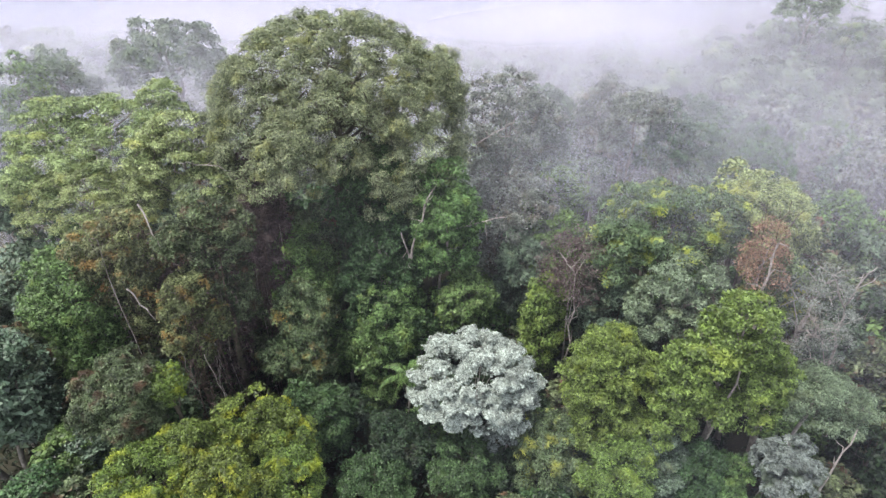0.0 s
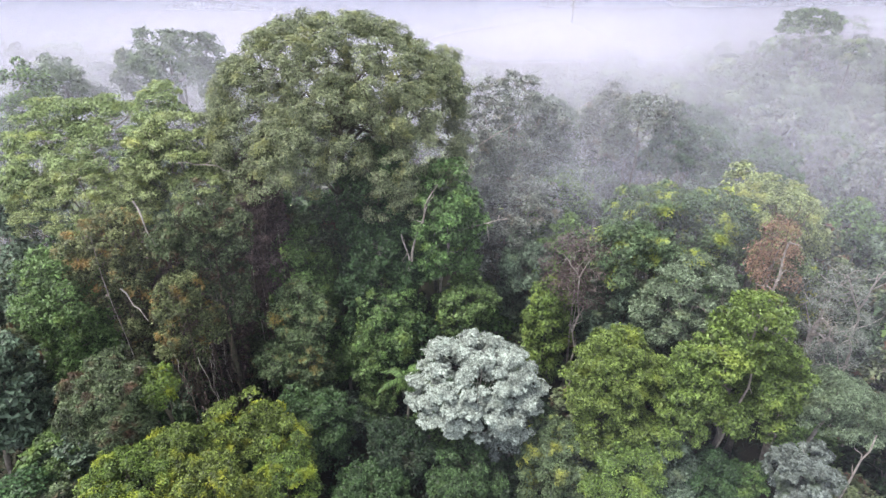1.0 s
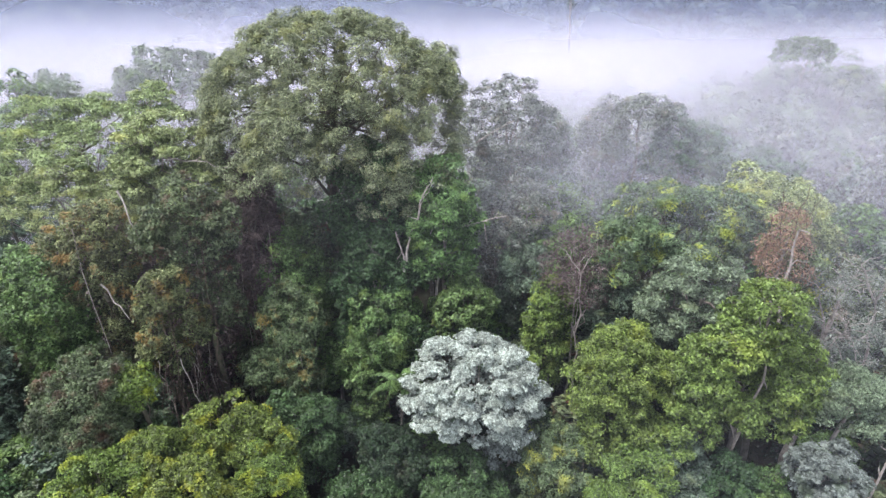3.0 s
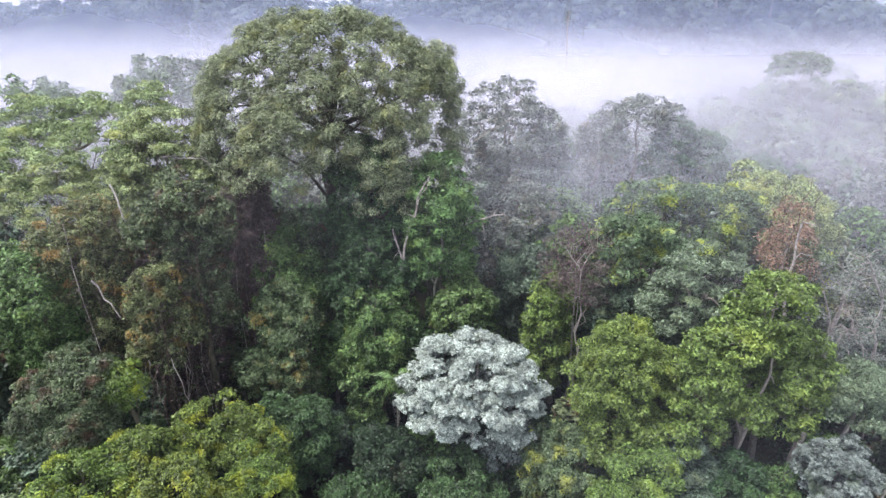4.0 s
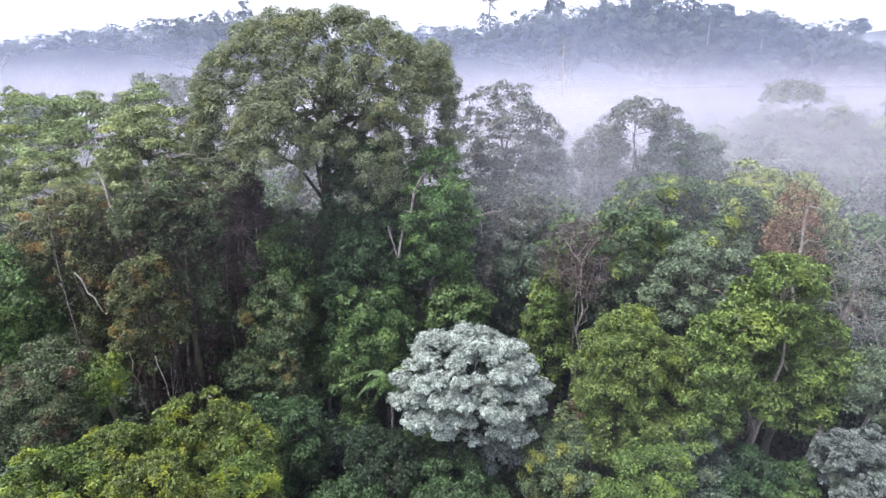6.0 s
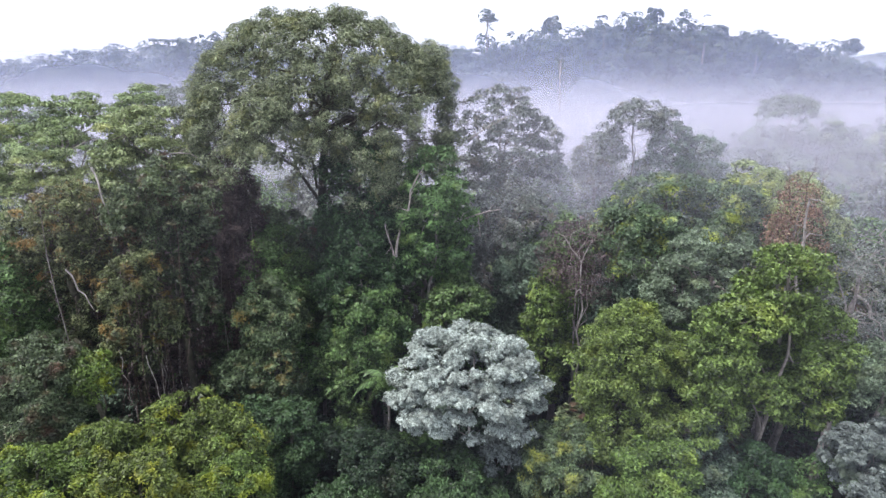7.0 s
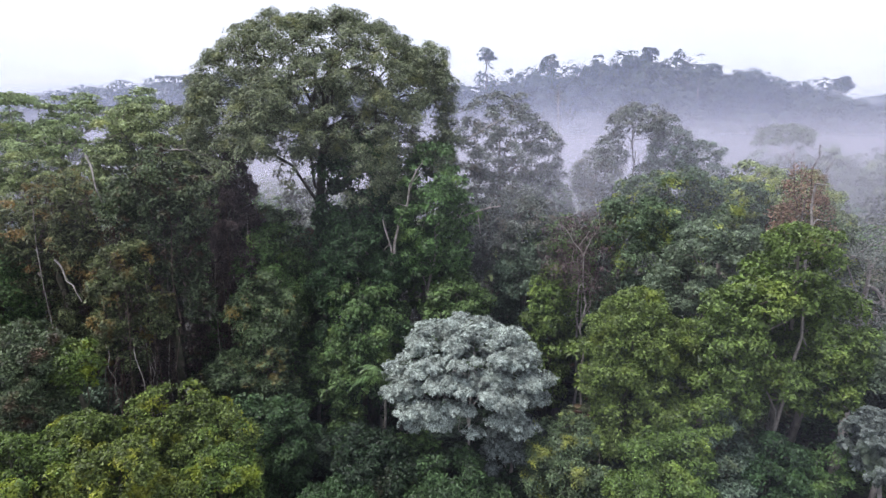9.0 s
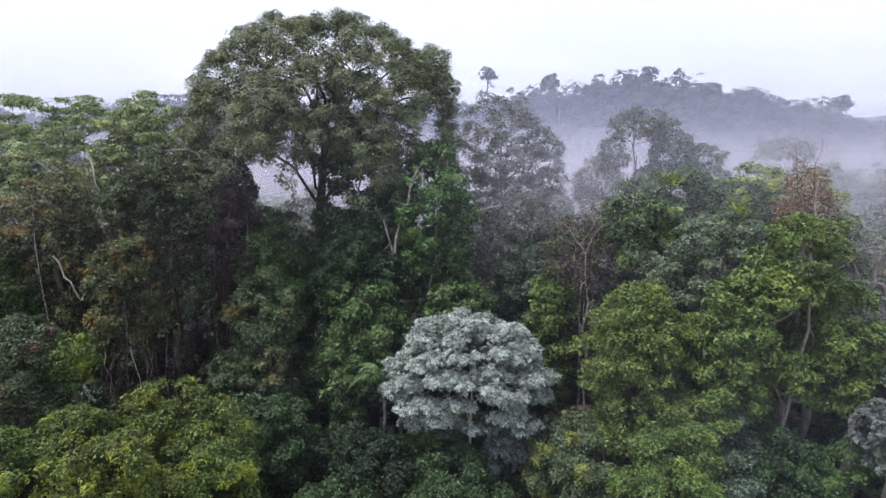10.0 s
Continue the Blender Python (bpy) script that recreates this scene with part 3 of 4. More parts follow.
tree("feathery_tree", "wide light-green tree with feathery layered crown", -35.6, 53.5, 33.4, 8.0, 5.5, "pale", "white", ry=6.5, puff=1.3, flat=0.4, length=0.42, width=0.16, cover=0.72, low=-0.25,
     limbs=11, girth=0.26, twig=1.3, fork=22, lobes=((6.0, 3.0, 34.2, 3.4, 3.4, 3.5), (-3, -4.5, 29.5, 5.0, 3.5, 4.0)))
tree("feathery_tree", "pale green tree with sparse lower foliage and thin branches", -35.0, 48.4, 28.6, 5.4, 4.4, "pale", "white", ry=4.0, puff=1.1, flat=0.45, length=0.4, width=0.16, cover=0.6, low=-0.6,
     limbs=8, girth=0.2, fork=19, twig=1.2, lobes=((5.6, 0.6, 27.6, 3.0, 3.0, 3.4),))
tree("feathery_tree", "light-green tree with long horizontal pale branches", -25.2, 51.0, 31.6, 5.0, 5.0, "pale", "grey", ry=4.5, puff=1.25, flat=0.45, length=0.42, width=0.17, cover=0.95, low=-0.5, limbs=8, girth=0.34,
     lobes=((2.4, -2.0, 28.0, 3.6, 3.0, 4.0),))
tree("vine_tree", "brown liana-hung tree in the shade of a giant", -18.6, 51.0, 30.0, 2.7, 11.0, "dead", "dark", puff=1.0, length=0.34, width=0.16, cover=0.6, hang=22, low=-0.95, lump=0.25)
tree("broadleaf_tree", "shaded green tree below a giant crown", -13.9, 47.6, 22.0, 3.4, 6.0, "fresh", "dark", puff=1.15, length=0.44, cover=0.9, low=-0.9)
tree("feathery_tree", "pale green feathery tree with slanting white trunk", 28.8, 31.0, 19.2, 3.4, 3.4, "sage", "white", puff=1.0, flat=0.5, length=0.32, width=0.14, cover=0.75, low=-0.4, girth=0.2, lean=(-2.2, -0.5))
tree("bare_tree", "grey half-bare tree with thin forking branches", 30.4, 37.0, 24.5, 3.4, 6.0, "grey", "white", puff=0.95, length=0.3, width=0.14, cover=0.22, low=-0.6, limbs=8, twig=1.2)
tree("bushy_tree", "low light-green bushy tree", 14.0, 29.0, 13.0, 2.9, 3.6, "bright", "dark", puff=0.95, length=0.34, width=0.18, cover=1.15, low=-0.6)
tree("bushy_tree", "dark green low tree hiding a taller tree's foot", 20.2, 29.2, 12.8, 2.2, 4.4, "deep", "dark", puff=0.9, length=0.34, width=0.19, cover=1.1, low=-0.8)
tree("bushy_tree", "small fresh-green tree under a tall crown", 22.9, 28.8, 12.2, 1.8, 4.4, "fresh", "dark", puff=0.85, length=0.34, width=0.19, cover=1.1, low=-0.8)
tree("bushy_tree", "low yellowish tree with some withered leaves", 9.6, 32.4, 11.4, 3.3, 4.0, "flush", "dark", puff=0.95, length=0.34, width=0.18, cover=1.0, low=-0.6)
tree("bushy_tree", "low green bushy tree under a taller crown", 17.3, 29.6, 13.8, 2.0, 4.2, "blue", "dark", puff=0.95, length=0.36, width=0.2, cover=1.1, low=-0.6)
tree("broadleaf_tree", "dark green tree pressed against a giant's trunk", -5.6, 50.2, 30.2, 4.4, 7.5, "deep", "dark", puff=1.2, length=0.46, width=0.26, cover=1.0, low=-0.85)
tree("vine_tree", "dull tree with lianas at a giant's foot", -13.6, 51.0, 22.0, 3.4, 7.5, "vine", "dark", puff=1.1, length=0.42, width=0.2, cover=0.8, hang=8, low=-0.85, lump=0.25)
tree("bushy_tree", "low tree beside a palm, leaves darkened for shade", -4.0, 35.2, 9.8, 2.6, 3.6, "under", "dark", puff=0.95, length=0.4, width=0.22, cover=1.0, low=-0.6)
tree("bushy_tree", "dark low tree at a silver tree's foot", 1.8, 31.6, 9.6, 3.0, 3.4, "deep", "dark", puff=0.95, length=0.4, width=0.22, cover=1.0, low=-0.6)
tree("bushy_tree", "low tree close to a silver tree's trunk, leaves darkened for shade", 4.9, 32.0, 8.0, 2.4, 3.2, "under", "dark", puff=0.95, length=0.4, width=0.22, cover=1.0, low=-0.6)
tree("canopy_tree", "shaded blue-green tree with brown undersides", 8.9, 50.4, 21.2, 3.6, 7.0, "blue", "dark", puff=1.15, length=0.46, cover=0.95, low=-0.8)
tree("canopy_tree", "shaded grey-green tree among taller crowns", 16.6, 42.0, 19.8, 3.4, 6.5, "blue", "dark", puff=1.1, length=0.42, cover=0.95, low=-0.8)
tree("canopy_tree", "hazy rounded tree beyond the near canopy", -45.0, 95, 33.6, 9.0, 7.0, "valley", "grey", puff=2.0, length=0.9, width=0.5, cover=0.8, limbs=6)
tree("canopy_tree", "misty dark crown rising from lower woods", -58.0, 86, 31.0, 4.6, 6.0, "valley", "grey", puff=1.6, length=0.8, width=0.45, cover=0.8)
tree("canopy_tree", "misty green crown rising from lower woods", -56.5, 76, 31.5, 3.6, 6.0, "fresh", "grey", puff=1.5, length=0.7, width=0.4, cover=0.8)
tree("umbrella_tree", "flat umbrella-crowned tree standing above misty woods", 92.5, 151, 32.0, 7.6, 5.0, "valley", "grey", puff=1.5, flat=0.55, length=0.9, width=0.5, cover=0.6, low=-0.2, fork=18, girth=0.3)
tree("slender_tree", "pale thin-leaved tree fading into mist", 23.0, 80, 28.0, 4.0, 6.0, "grey", "white", puff=1.4, length=0.6, width=0.28, cover=0.6)


def bare_branch(near, a, b, r, bark_of="white", twigs=0):
    """A bare branch from a to b, with a few twigs, belonging to the tree that stands nearest to the point near."""
    rng = fresh_rng()
    owner = min((o for o in scene.objects if o.type == "EMPTY" and o.get("category") == "tree"), key=lambda o: math.hypot(o.location.x - near[0], o.location.y - near[1]))
    off = np.array(owner.location)
    line = bent(np.array(a) - off, np.array(b) - off, rng, 7, 0.03, 0.016)
    pieces = [tube(line, r * np.linspace(1.0, 0.5, 7), 6)]
    for i in range(twigs):
        p = line[2 + i % 5]
        pieces.append(tube(bent(p, p + rng.normal(size=3) * np.array((1.0, 0.5, 0.7)) + np.array((0, 0, 0.4)), rng, 4, 0.05, 0.08), r * np.array((0.45, 0.35, 0.25, 0.1)), 4))
    v, f = joined(pieces)
    part("bare_branch", v, f, BARK[bark_of], owner, "bare weathered branch", smooth=True)


bare_branch((-27.6, 42.4), (-24.6, 40.3, 28.0), (-23.2, 39.3, 24.4), 0.081)
bare_branch((-27.6, 42.4), (-27.0, 39.0, 20.6), (-25.1, 38.5, 17.6), 0.074)
bare_branch((-25.2, 51.0), (-24.8, 48.9, 28.0), (-18.7, 47.3, 27.8), 0.081, "white", 4)
bare_branch((0.4, 47.8), (0.4, 46.6, 21.9), (5.9, 46.4, 23.6), 0.1, "white", 6)
bare_branch((0.4, 47.8), (4.0, 46.5, 22.9), (4.2, 46.2, 21.2), 0.05, "white", 1)
bare_branch((0.4, 47.8), (-3.3, 45.4, 18.6), (-2.6, 45.3, 22.2), 0.17, "white")
bare_branch((0.4, 47.8), (-2.7, 45.3, 22.0), (-1.0, 45.2, 26.8), 0.12, "white", 4)
bare_branch((0.4, 47.8), (-3.2, 45.4, 19.6), (-3.9, 45.2, 22.6), 0.1, "white", 2)
bare_branch((-20.2, 42.4), (-21.4, 37.9, 14.2), (-20.4, 37.5, 9.0), 0.043)
bare_branch((-20.2, 42.4), (-23.4, 37.9, 14.6), (-22.6, 37.5, 8.8), 0.037)
bare_branch((-20.2, 42.4), (-22.6, 37.7, 13.8), (-23.8, 37.5, 8.6), 0.031, "liana")
bare_branch((26.3, 38.6), (25.9, 36.4, 17.5), (25.7, 36.8, 26.4), 0.14, "white", 6)
bare_branch((26.3, 38.6), (26.4, 38.7, 24.0), (26.9, 38.7, 29.0), 0.043, "liana", 5)
bare_branch((26.3, 38.6), (26.0, 38.9, 24.0), (25.2, 38.9, 28.6), 0.037, "liana", 4)
bare_branch((26.3, 38.6), (26.5, 38.9, 23.5), (28.4, 39.1, 28.0), 0.037, "liana", 4)
bare_branch((30.4, 37.0), (32.9, 35.6, 15.0), (31.9, 35.6, 21.4), 0.13, "white", 4)
bare_branch((30.4, 37.0), (31.9, 35.6, 21.2), (32.5, 35.5, 24.6), 0.09, "white", 6)
bare_branch((30.4, 37.0), (31.9, 35.6, 21.2), (29.8, 35.4, 24.3), 0.08, "white", 6)
bare_branch((12.0, 43.2), (12.3, 41.4, 8.0), (11.8, 41.4, 20.6), 0.1, "white", 5)
bare_branch((12.0, 43.2), (11.8, 41.4, 20.4), (10.3, 41.5, 22.6), 0.06, "white", 5)
bare_branch((12.0, 43.2), (11.8, 41.4, 20.4), (12.6, 41.5, 22.2), 0.05, "white", 5)
bare_branch((8.2, 54.5), (3.2, 51.2, 29.0), (6.8, 51.7, 31.0), 0.056, "white", 5)
bare_branch((28.8, 31.0), (28.3, 26.6, 9.5), (28.9, 26.8, 17.2), 0.1, "white", 3)


def palm(name, label, x, y, top):
    """A slim palm: ringed stem and arching feather fronds."""
    rng = fresh_rng()
    root = new(name)
    root.location = (x, y, 0)
    v, f = tube(bent((0, 0, -0.3), (0.2, 0, top - 0.6), rng, 6, 0, 0.01), np.linspace(0.16, 0.1, 6), 8)
    part("trunk", v, f, BARK["grey"], root, smooth=True)
    t = np.linspace(0, 1, 8)
    line = np.stack([2.7 * t, 0 * t, 1.1 * np.sin(t * 2.4) - 1.5 * t ** 3], 1)
    rv, rf = tube(line, np.linspace(0.035, 0.008, 8), 3)
    tri = [(rv, np.concatenate([rf[:, :3], rf[:, (0, 2, 3)]]))]
    for i in range(46):
        u = 0.12 + 0.86 * i / 46
        q = np.array([np.interp(u, t, line[:, k]) for k in range(3)])
        ln = 0.75 * math.sin(0.35 + 2.5 * u)
        for s in (-1, 1):
            tip = q + np.array((0.35 * ln, s * 0.8 * ln, -0.45 * ln))
            tri.append((np.array([q - (0.035, 0, 0), q + (0.035, 0, 0), tip]), np.array([(0, 1, 2)])))
    fv, ff = joined(tri)
    me = quads_to_mesh("frond", fv, ff, LEAF["fresh"])
    for i in range(13):
        ob = new("frond", me)
        ob.parent = root
        ob.matrix_basis = pose(0.2, 0, top - 0.7, 0, rng.uniform(-35, 12), i * 137.5) 
    return tagged(root, label, "palm")


bare_branch((22.3, 32.6), (20.6, 30.2, 8.0), (21.7, 30.4, 20.0), 0.15, "grey", 4)
bare_branch((22.3, 32.6), (20.9, 30.2, 13.0), (19.4, 30.2, 16.5), 0.07, "grey", 2)
palm("palm", "small feather palm in a shaded gap", -3.3, 37.0, 12.4)
tree("lone_tree", "tall lone tree with small crown on the misty ridge", 23, 298, 71, 4.6, 5.5, "far", "grey", puff=1.5, length=1.0, width=0.5, cover=0.5, ground=38, limbs=5, girth=0.5, grain=1.0, low=-0.2)
tree("lone_tree", "dense dark-crowned tree standing on the ridge", 55, 298, 67, 4.8, 6.5, "far", "grey", puff=1.8, length=1.3, width=0.7, cover=0.9, ground=38, limbs=5, girth=0.5, grain=1.0)
tree("lone_tree", "round-crowned tree standing at the ridge's falling end", 206, 298, 58, 5.4, 6, "far", "grey", puff=1.8, length=1.3, width=0.7, cover=0.9, ground=28, limbs=5, girth=0.5, grain=1.0)
tree("dead_tree", "bare pale dead trunk standing in the mist", 35.3, 172, 43, 1.6, 4, "far", "white", puff=0.9, length=0.5, width=0.2, cover=0.05, limbs=5, girth=0.24, grain=1.0)


for x, y, top in ((116.5, 262, 56), (140.5, 262, 49.5), (74, 270, 62)):
    tree("dead_tree", "bare pale trunk rising from the ridge forest", x, y, top, 1.8, 5, "far", "white", puff=1.0, length=0.6, width=0.3, cover=0.06, limbs=4, girth=0.42, grain=1.0, ground=float(land(x, y)))


tree("vine_tree", "dead tree draped in a column of dark brown withered vines", -16.7, 46.6, 27.6, 1.8, 7.0, "dead", "grey", puff=0.85, length=0.36, width=0.14, cover=0.9, low=-0.95, limbs=5, girth=0.22, hang=16, lump=0.25)
tree("broadleaf_tree", "mid-green tree filling the gap beneath misty crowns", 12.0, 49.6, 23.0, 3.0, 6.5, "fresh", "grey", puff=1.1, length=0.44, width=0.24, cover=0.95, low=-0.8, limbs=5, lump=0.2)


# ---- understory ----
def understory():
    rng = np.random.default_rng(5)
    x, y = scatter(-60, 60, -14, 66, 2.6, rng)
    k = len(x)
    r = rng.uniform(1.0, 2.4, k)
    z = land(x, y) + rng.uniform(0.4, 4.5, k) * rng.random(k)
    per = 90
    o = unit(rng.normal(size=(k, per, 3)) + np.array((0, 0, 0.7)))
    p = np.stack([x, y, z], -1)[:, None] + o * r[:, None, None] * rng.uniform(0.6, 1.1, (k, per, 1))
    # shade of the forest floor is put into these dark leaves
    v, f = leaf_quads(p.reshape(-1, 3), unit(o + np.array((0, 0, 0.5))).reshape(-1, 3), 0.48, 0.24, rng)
    tagged(part("undergrowth", v, f, LEAF["under"]), "tangled undergrowth covering the forest floor, leaves darkened for shade", "undergrowth", kind="stuff")


understory()


# ---- lower trees between the tall ones ----
def lower_trees():
    rng = np.random.default_rng(21)
    named = list(NEAR)
    kinds = []
    for leaf, label, x, y, h, rx, rz in (("deep", "dark green young tree in the forest's shade", -44, 36, 17, 3.6, 6.0), ("fresh", "medium green young tree between taller ones", 41, 38, 19, 3.4, 6.5),
                                         ("blue", "grey-green young tree between taller ones", -41, 47, 20, 3.6, 7.0), ("vine", "young tree overgrown with partly withered vines", 38, 46, 20, 3.4, 7.0),
                                         ("under", "low tree with dull leaves coloured dark for shade", 36, 31, 14, 3.3, 5.0)):
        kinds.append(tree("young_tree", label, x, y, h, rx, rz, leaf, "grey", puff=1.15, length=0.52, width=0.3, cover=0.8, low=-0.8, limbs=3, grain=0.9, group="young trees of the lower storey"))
    x, y = scatter(-50, 50, 25, 60, 3.9, rng)
    for a, b in zip(x, y):
        if abs(a) > 0.85 * b + 10:
            continue
        gap = min(math.hypot(a - k[0], b - k[1]) - 0.55 * k[2] for k in named + [(k.location.x, k.location.y, 2.0) for k in kinds])
        if gap < 0.7 or any(math.hypot((a - hx) / 0.8, b - hy) < hr for hx, hy, hr in ((-6.5, 37.0, 6.0), (-7.5, 33.0, 5.5), (-16, 42.5, 3.5), (-22, 36.0, 4.0), (0.5, 29.5, 6.5))):
            continue
        i = int(rng.integers(len(kinds)))
        tall = (17, 19, 20, 20, 14)[i]
        want = rng.uniform(5, 9) if abs(a) < 24 and b < 42 else rng.uniform(8, 13) if abs(a) < 36 else rng.uniform(13, 19)
        k = want / tall
        copy_thing(kinds[i], pose(a, b, float(land(a, b)), 0, 0, rng.uniform(0, 360)) @ Matrix.Diagonal((max(k, 0.75), max(k, 0.75), k, 1)))


lower_trees()


# ---- middle distance: trees behind the near rows ----
def middle_trees():
    rng = np.random.default_rng(8)
    kinds = []
    for i, (leaf, h, rx, rz) in enumerate((("blue", 22, 4.2, 5.5), ("fresh", 20, 4.6, 5.0), ("deep", 24, 5.0, 6.5), ("pale", 19, 4.8, 4.2), ("grey", 23, 4.0, 6.5))):
        label = {"blue": "grey-green rainforest tree in thin haze", "fresh": "bright green rainforest tree in thin haze", "deep": "dark green rainforest tree in thin haze",
                 "pale": "pale green rainforest tree in thin haze", "grey": "dull grey rainforest tree in thin haze"}[leaf]
        sx = (-52, 48, 40, -44, 58)[i]
        sy = (62, 60, 66, 70, 70)[i]
        kinds.append(tree("forest_tree", label, sx, sy, h, rx, rz, leaf, "grey", puff=1.4, length=0.7, width=0.38, cover=0.8, low=-0.5, limbs=3, grain=0.85, group="trees of the middle distance"))
    x, y = scatter(-95, 100, 60, 97, 8.0, rng)
    for a, b in zip(x, y):
        if (a + 10.6) ** 2 + (b - 58) ** 2 < 40 or abs(a) > 0.8 * b + 8:
            continue
        if any((a - k.location.x) ** 2 + (b - k.location.y) ** 2 < 30 for k in kinds):
            continue
        if 2 < a < 34 and b < 66:
            continue
        src = kinds[int(rng.integers(len(kinds)))]
        copy_thing(src, pose(a, b, float(land(a, b)) - rng.uniform(0, 5), 0, 0, rng.uniform(0, 360)))


middle_trees()


# ---- mist and distance haze, painted as tinted sheets ----
def mist_material(name, amount, base, top, scale, seed, left, tint, floor, right, across):
    """Mist and haze put into a see-through sheet's tint and opacity, thinning out with height and in patches."""
    m, n, l, p = shader(name)
    n.remove(p)
    c = n.new("ShaderNodeNewGeometry")
    sep = n.new("ShaderNodeSeparateXYZ")
    l.new(c.outputs["Position"], sep.inputs[0])
    mp = n.new("ShaderNodeMapping")
    mp.inputs["Location"].default_value = (seed * 37.0, 0, seed * 11.0)
    mp.inputs["Scale"].default_value = (scale, scale, scale * 2.2)
    l.new(c.outputs["Position"], mp.inputs[0])
    t = n.new("ShaderNodeTexNoise")
    t.inputs["Scale"].default_value, t.inputs["Detail"].default_value = 1.0, 3.5
    l.new(mp.outputs[0], t.inputs[0])
    patch = n.new("ShaderNodeMapRange")
    patch.inputs[1].default_value, patch.inputs[2].default_value, patch.inputs[3].default_value, patch.inputs[4].default_value = 0.32, 0.68, 0.45, 1.2
    l.new(t.outputs[0], patch.inputs[0])
    h = n.new("ShaderNodeMapRange")
    h.interpolation_type = "SMOOTHSTEP"
    h.inputs[1].default_value, h.inputs[2].default_value, h.inputs[3].default_value, h.inputs[4].default_value = base, top, amount, 0.0
    wob = n.new("ShaderNodeMath")
    wob.operation = "MULTIPLY_ADD"
    l.new(t.outputs[0], wob.inputs[0])
    wob.inputs[1].default_value = (top - base) * 0.7
    l.new(sep.outputs[2], wob.inputs[2])
    l.new(wob.outputs[0], h.inputs[0])
    f = n.new("ShaderNodeMath")
    f.operation, f.use_clamp = "MULTIPLY", True
    l.new(h.outputs[0], f.inputs[0])
    l.new(patch.outputs[0], f.inputs[1])
    side = n.new("ShaderNodeMapRange")
    side.interpolation_type = "SMOOTHSTEP"
    side.inputs[1].default_value, side.inputs[2].default_value, side.inputs[3].default_value, side.inputs[4].default_value = across[0], across[1], left, 1.0
    l.new(sep.outputs[0], side.inputs[0])
    f2 = n.new("ShaderNodeMath")
    f2.operation, f2.use_clamp = "MULTIPLY", True
    l.new(f.outputs[0], f2.inputs[0])
    l.new(side.outputs[0], f2.inputs[1])
    thin = n.new("ShaderNodeMapRange")
    thin.interpolation_type = "SMOOTHSTEP"
    thin.inputs[1].default_value, thin.inputs[2].default_value, thin.inputs[3].default_value, thin.inputs[4].default_value = 35, 90, 1.0, right
    l.new(sep.outputs[0], thin.inputs[0])
    f3 = n.new("ShaderNodeMath")
    f3.operation = "MULTIPLY"
    l.new(f2.outputs[0], f3.inputs[0])
    l.new(thin.outputs[0], f3.inputs[1])
    lift = n.new("ShaderNodeMapRange")
    lift.interpolation_type = "SMOOTHSTEP"
    lift.inputs[1].default_value, lift.inputs[2].default_value = floor, floor + 12
    l.new(sep.outputs[2], lift.inputs[0])
    f = n.new("ShaderNodeMath")
    f.operation = "MULTIPLY"
    l.new(f3.outputs[0], f.inputs[0])
    l.new(lift.outputs[0], f.inputs[1])
    a, b = n.new("ShaderNodeBsdfDiffuse"), n.new("ShaderNodeBsdfTranslucent")
    for s in (a, b):
        s.inputs[0].default_value = (*tint, 1)
    both = n.new("ShaderNodeMixShader")
    both.inputs[0].default_value = 0.15
    l.new(a.outputs[0], both.inputs[1])
    l.new(b.outputs[0], both.inputs[2])
    clear = n.new("ShaderNodeBsdfTransparent")
    x = n.new("ShaderNodeMixShader")
    l.new(f.outputs[0], x.inputs[0])
    l.new(clear.outputs[0], x.inputs[1])
    l.new(both.outputs[0], x.inputs[2])
    l.new(x.outputs[0], n["Material Output"].inputs[0])
    return m


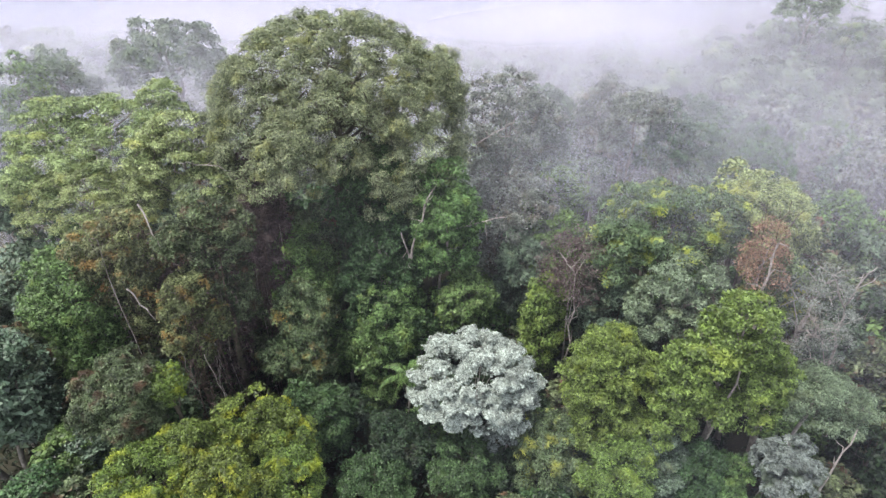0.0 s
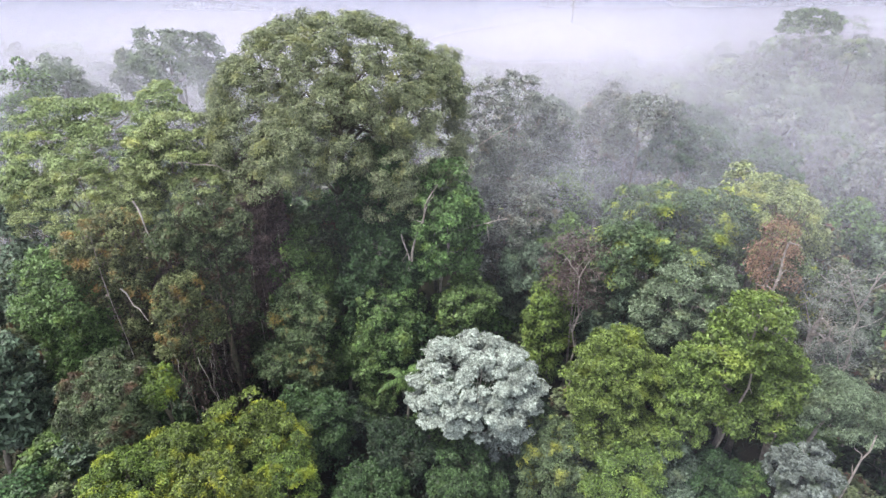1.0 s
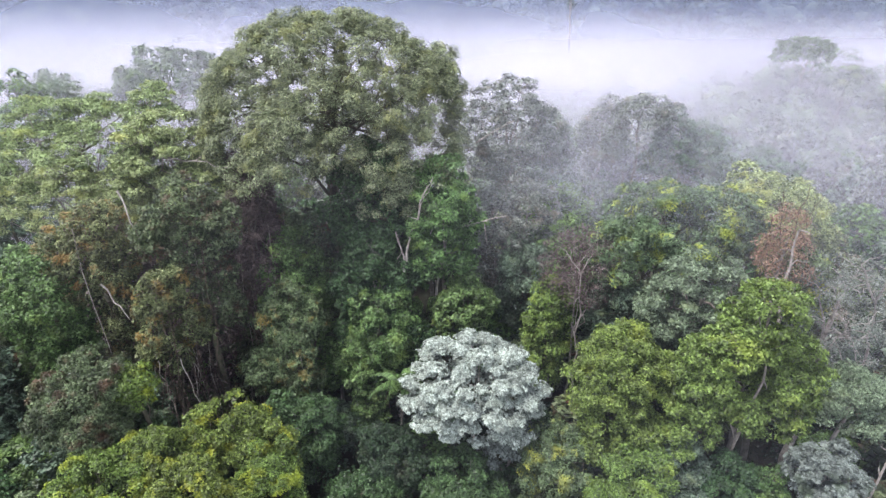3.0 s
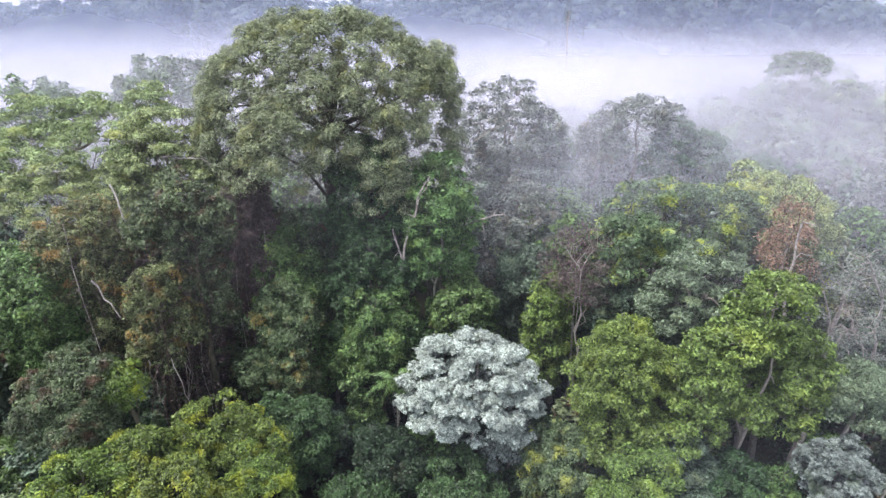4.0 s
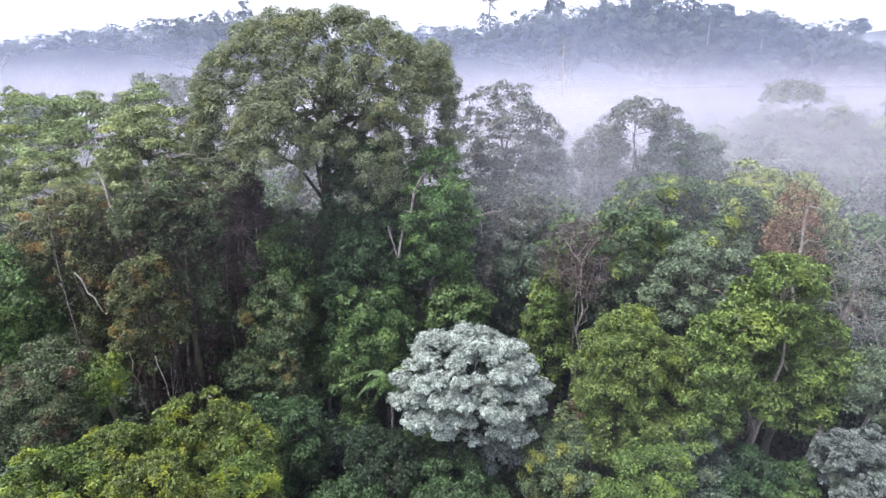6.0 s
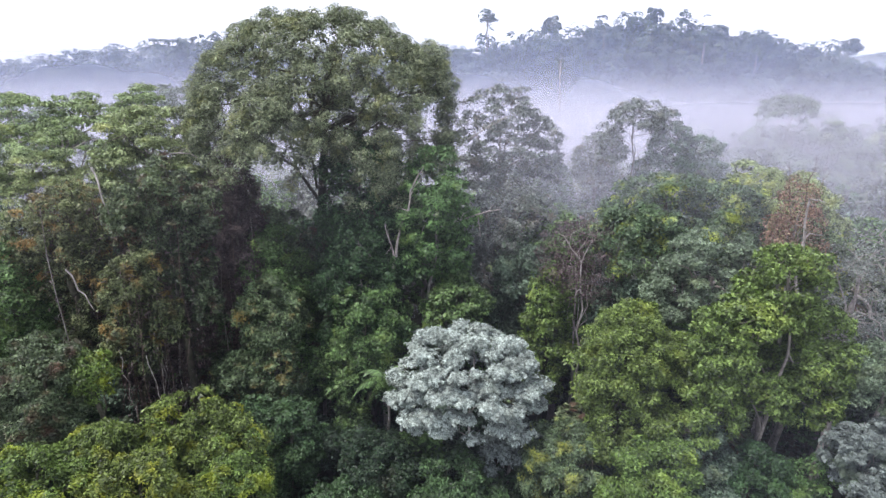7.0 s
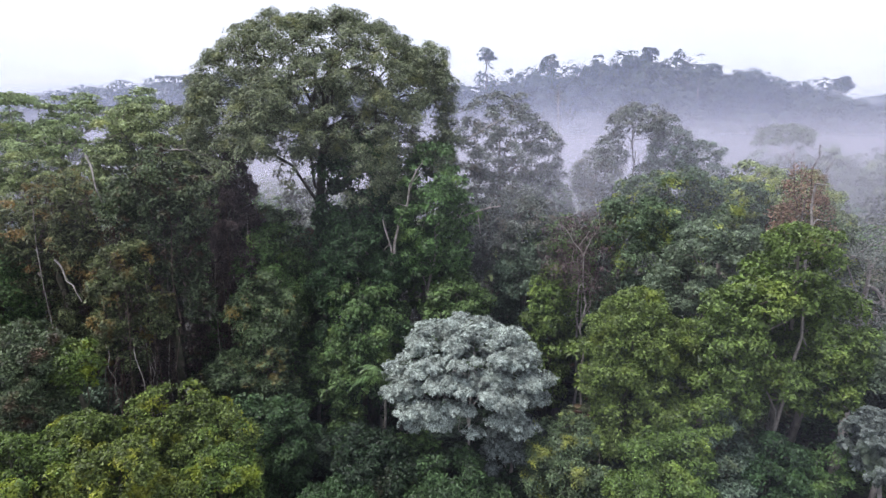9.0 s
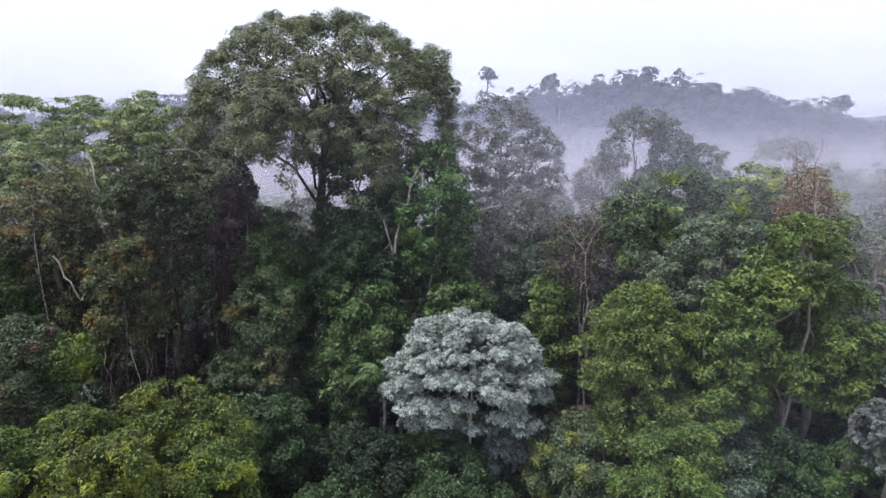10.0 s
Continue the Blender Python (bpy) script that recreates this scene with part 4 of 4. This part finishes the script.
def mist_bank(y, amount, base, top, scale, seed, slope=1.0, left=1.0, tint=(0.78, 0.765, 0.87), floor=-20.0, right=1.0, across=(-30, 35)):
    """A leaning sheet of painted mist or haze that crosses the canopy at y and whose upper edge lies further off."""
    half = 0.95 * y + 70
    xs = np.linspace(-half, half, 25)
    zs = np.linspace(-6, top + 4, 5)
    gx, gz = np.meshgrid(xs, zs)
    gy = y + slope * (gz - 25) + 3.0 * np.sin(gx * 0.06 + seed)
    v = np.stack([gx, gy, gz], -1).reshape(-1, 3)
    w = len(xs)
    i = (np.arange(len(zs) - 1)[:, None] * w + np.arange(w - 1)[None]).ravel()
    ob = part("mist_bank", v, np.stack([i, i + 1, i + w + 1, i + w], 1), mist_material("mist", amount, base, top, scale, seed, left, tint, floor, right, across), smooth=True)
    tagged(ob, "tinted see-through sheet painting morning mist and bluish haze", "mist", "mist over the valley", kind="stuff")


# near sheets: a bluish tint lays haze over the trees, mostly on the right
mist_bank(24, 0.032, 30, 50, 0.03, 8, 0.1, 0.15, (0.52, 0.54, 0.7), 4)
mist_bank(36.5, 0.07, 30, 52, 0.035, 15, 0.15, 0.0, (0.62, 0.6, 0.7), 8, 1.0, (14, 30))
mist_bank(41, 0.11, 30, 54, 0.03, 1, 0.2, 0.15, (0.6, 0.59, 0.7), 16, 0.8, (2, 18))
mist_bank(52.5, 0.2, 30, 56, 0.03, 12, 0.15, 0.08, (0.62, 0.61, 0.71), 14, 0.4, (-2, 12))
mist_bank(66, 0.18, 28, 58, 0.03, 2, 0.3, 1.4, (0.62, 0.61, 0.71), 10, 0.25)
mist_bank(84, 0.17, 28, 58, 0.025, 3, 0.3, 1.6, (0.62, 0.61, 0.71), -20, 0.25)
mist_bank(104, 0.16, 26, 56, 0.02, 4, 0.5, 1.4, (0.62, 0.61, 0.71), -20, 0.3)
mist_bank(124, 0.17, 26, 54, 0.016, 5, 0.3, 1.1, (0.62, 0.61, 0.71), -20, 0.35)
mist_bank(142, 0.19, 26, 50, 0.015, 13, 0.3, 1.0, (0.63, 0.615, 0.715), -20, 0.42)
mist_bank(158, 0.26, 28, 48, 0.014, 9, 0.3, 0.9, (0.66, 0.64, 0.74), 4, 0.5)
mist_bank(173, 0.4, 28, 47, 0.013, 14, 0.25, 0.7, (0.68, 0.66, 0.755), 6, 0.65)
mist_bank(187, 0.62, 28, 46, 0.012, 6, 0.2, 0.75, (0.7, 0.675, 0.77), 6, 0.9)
# distance haze as colour: blue over the ridge, paler before the far hill
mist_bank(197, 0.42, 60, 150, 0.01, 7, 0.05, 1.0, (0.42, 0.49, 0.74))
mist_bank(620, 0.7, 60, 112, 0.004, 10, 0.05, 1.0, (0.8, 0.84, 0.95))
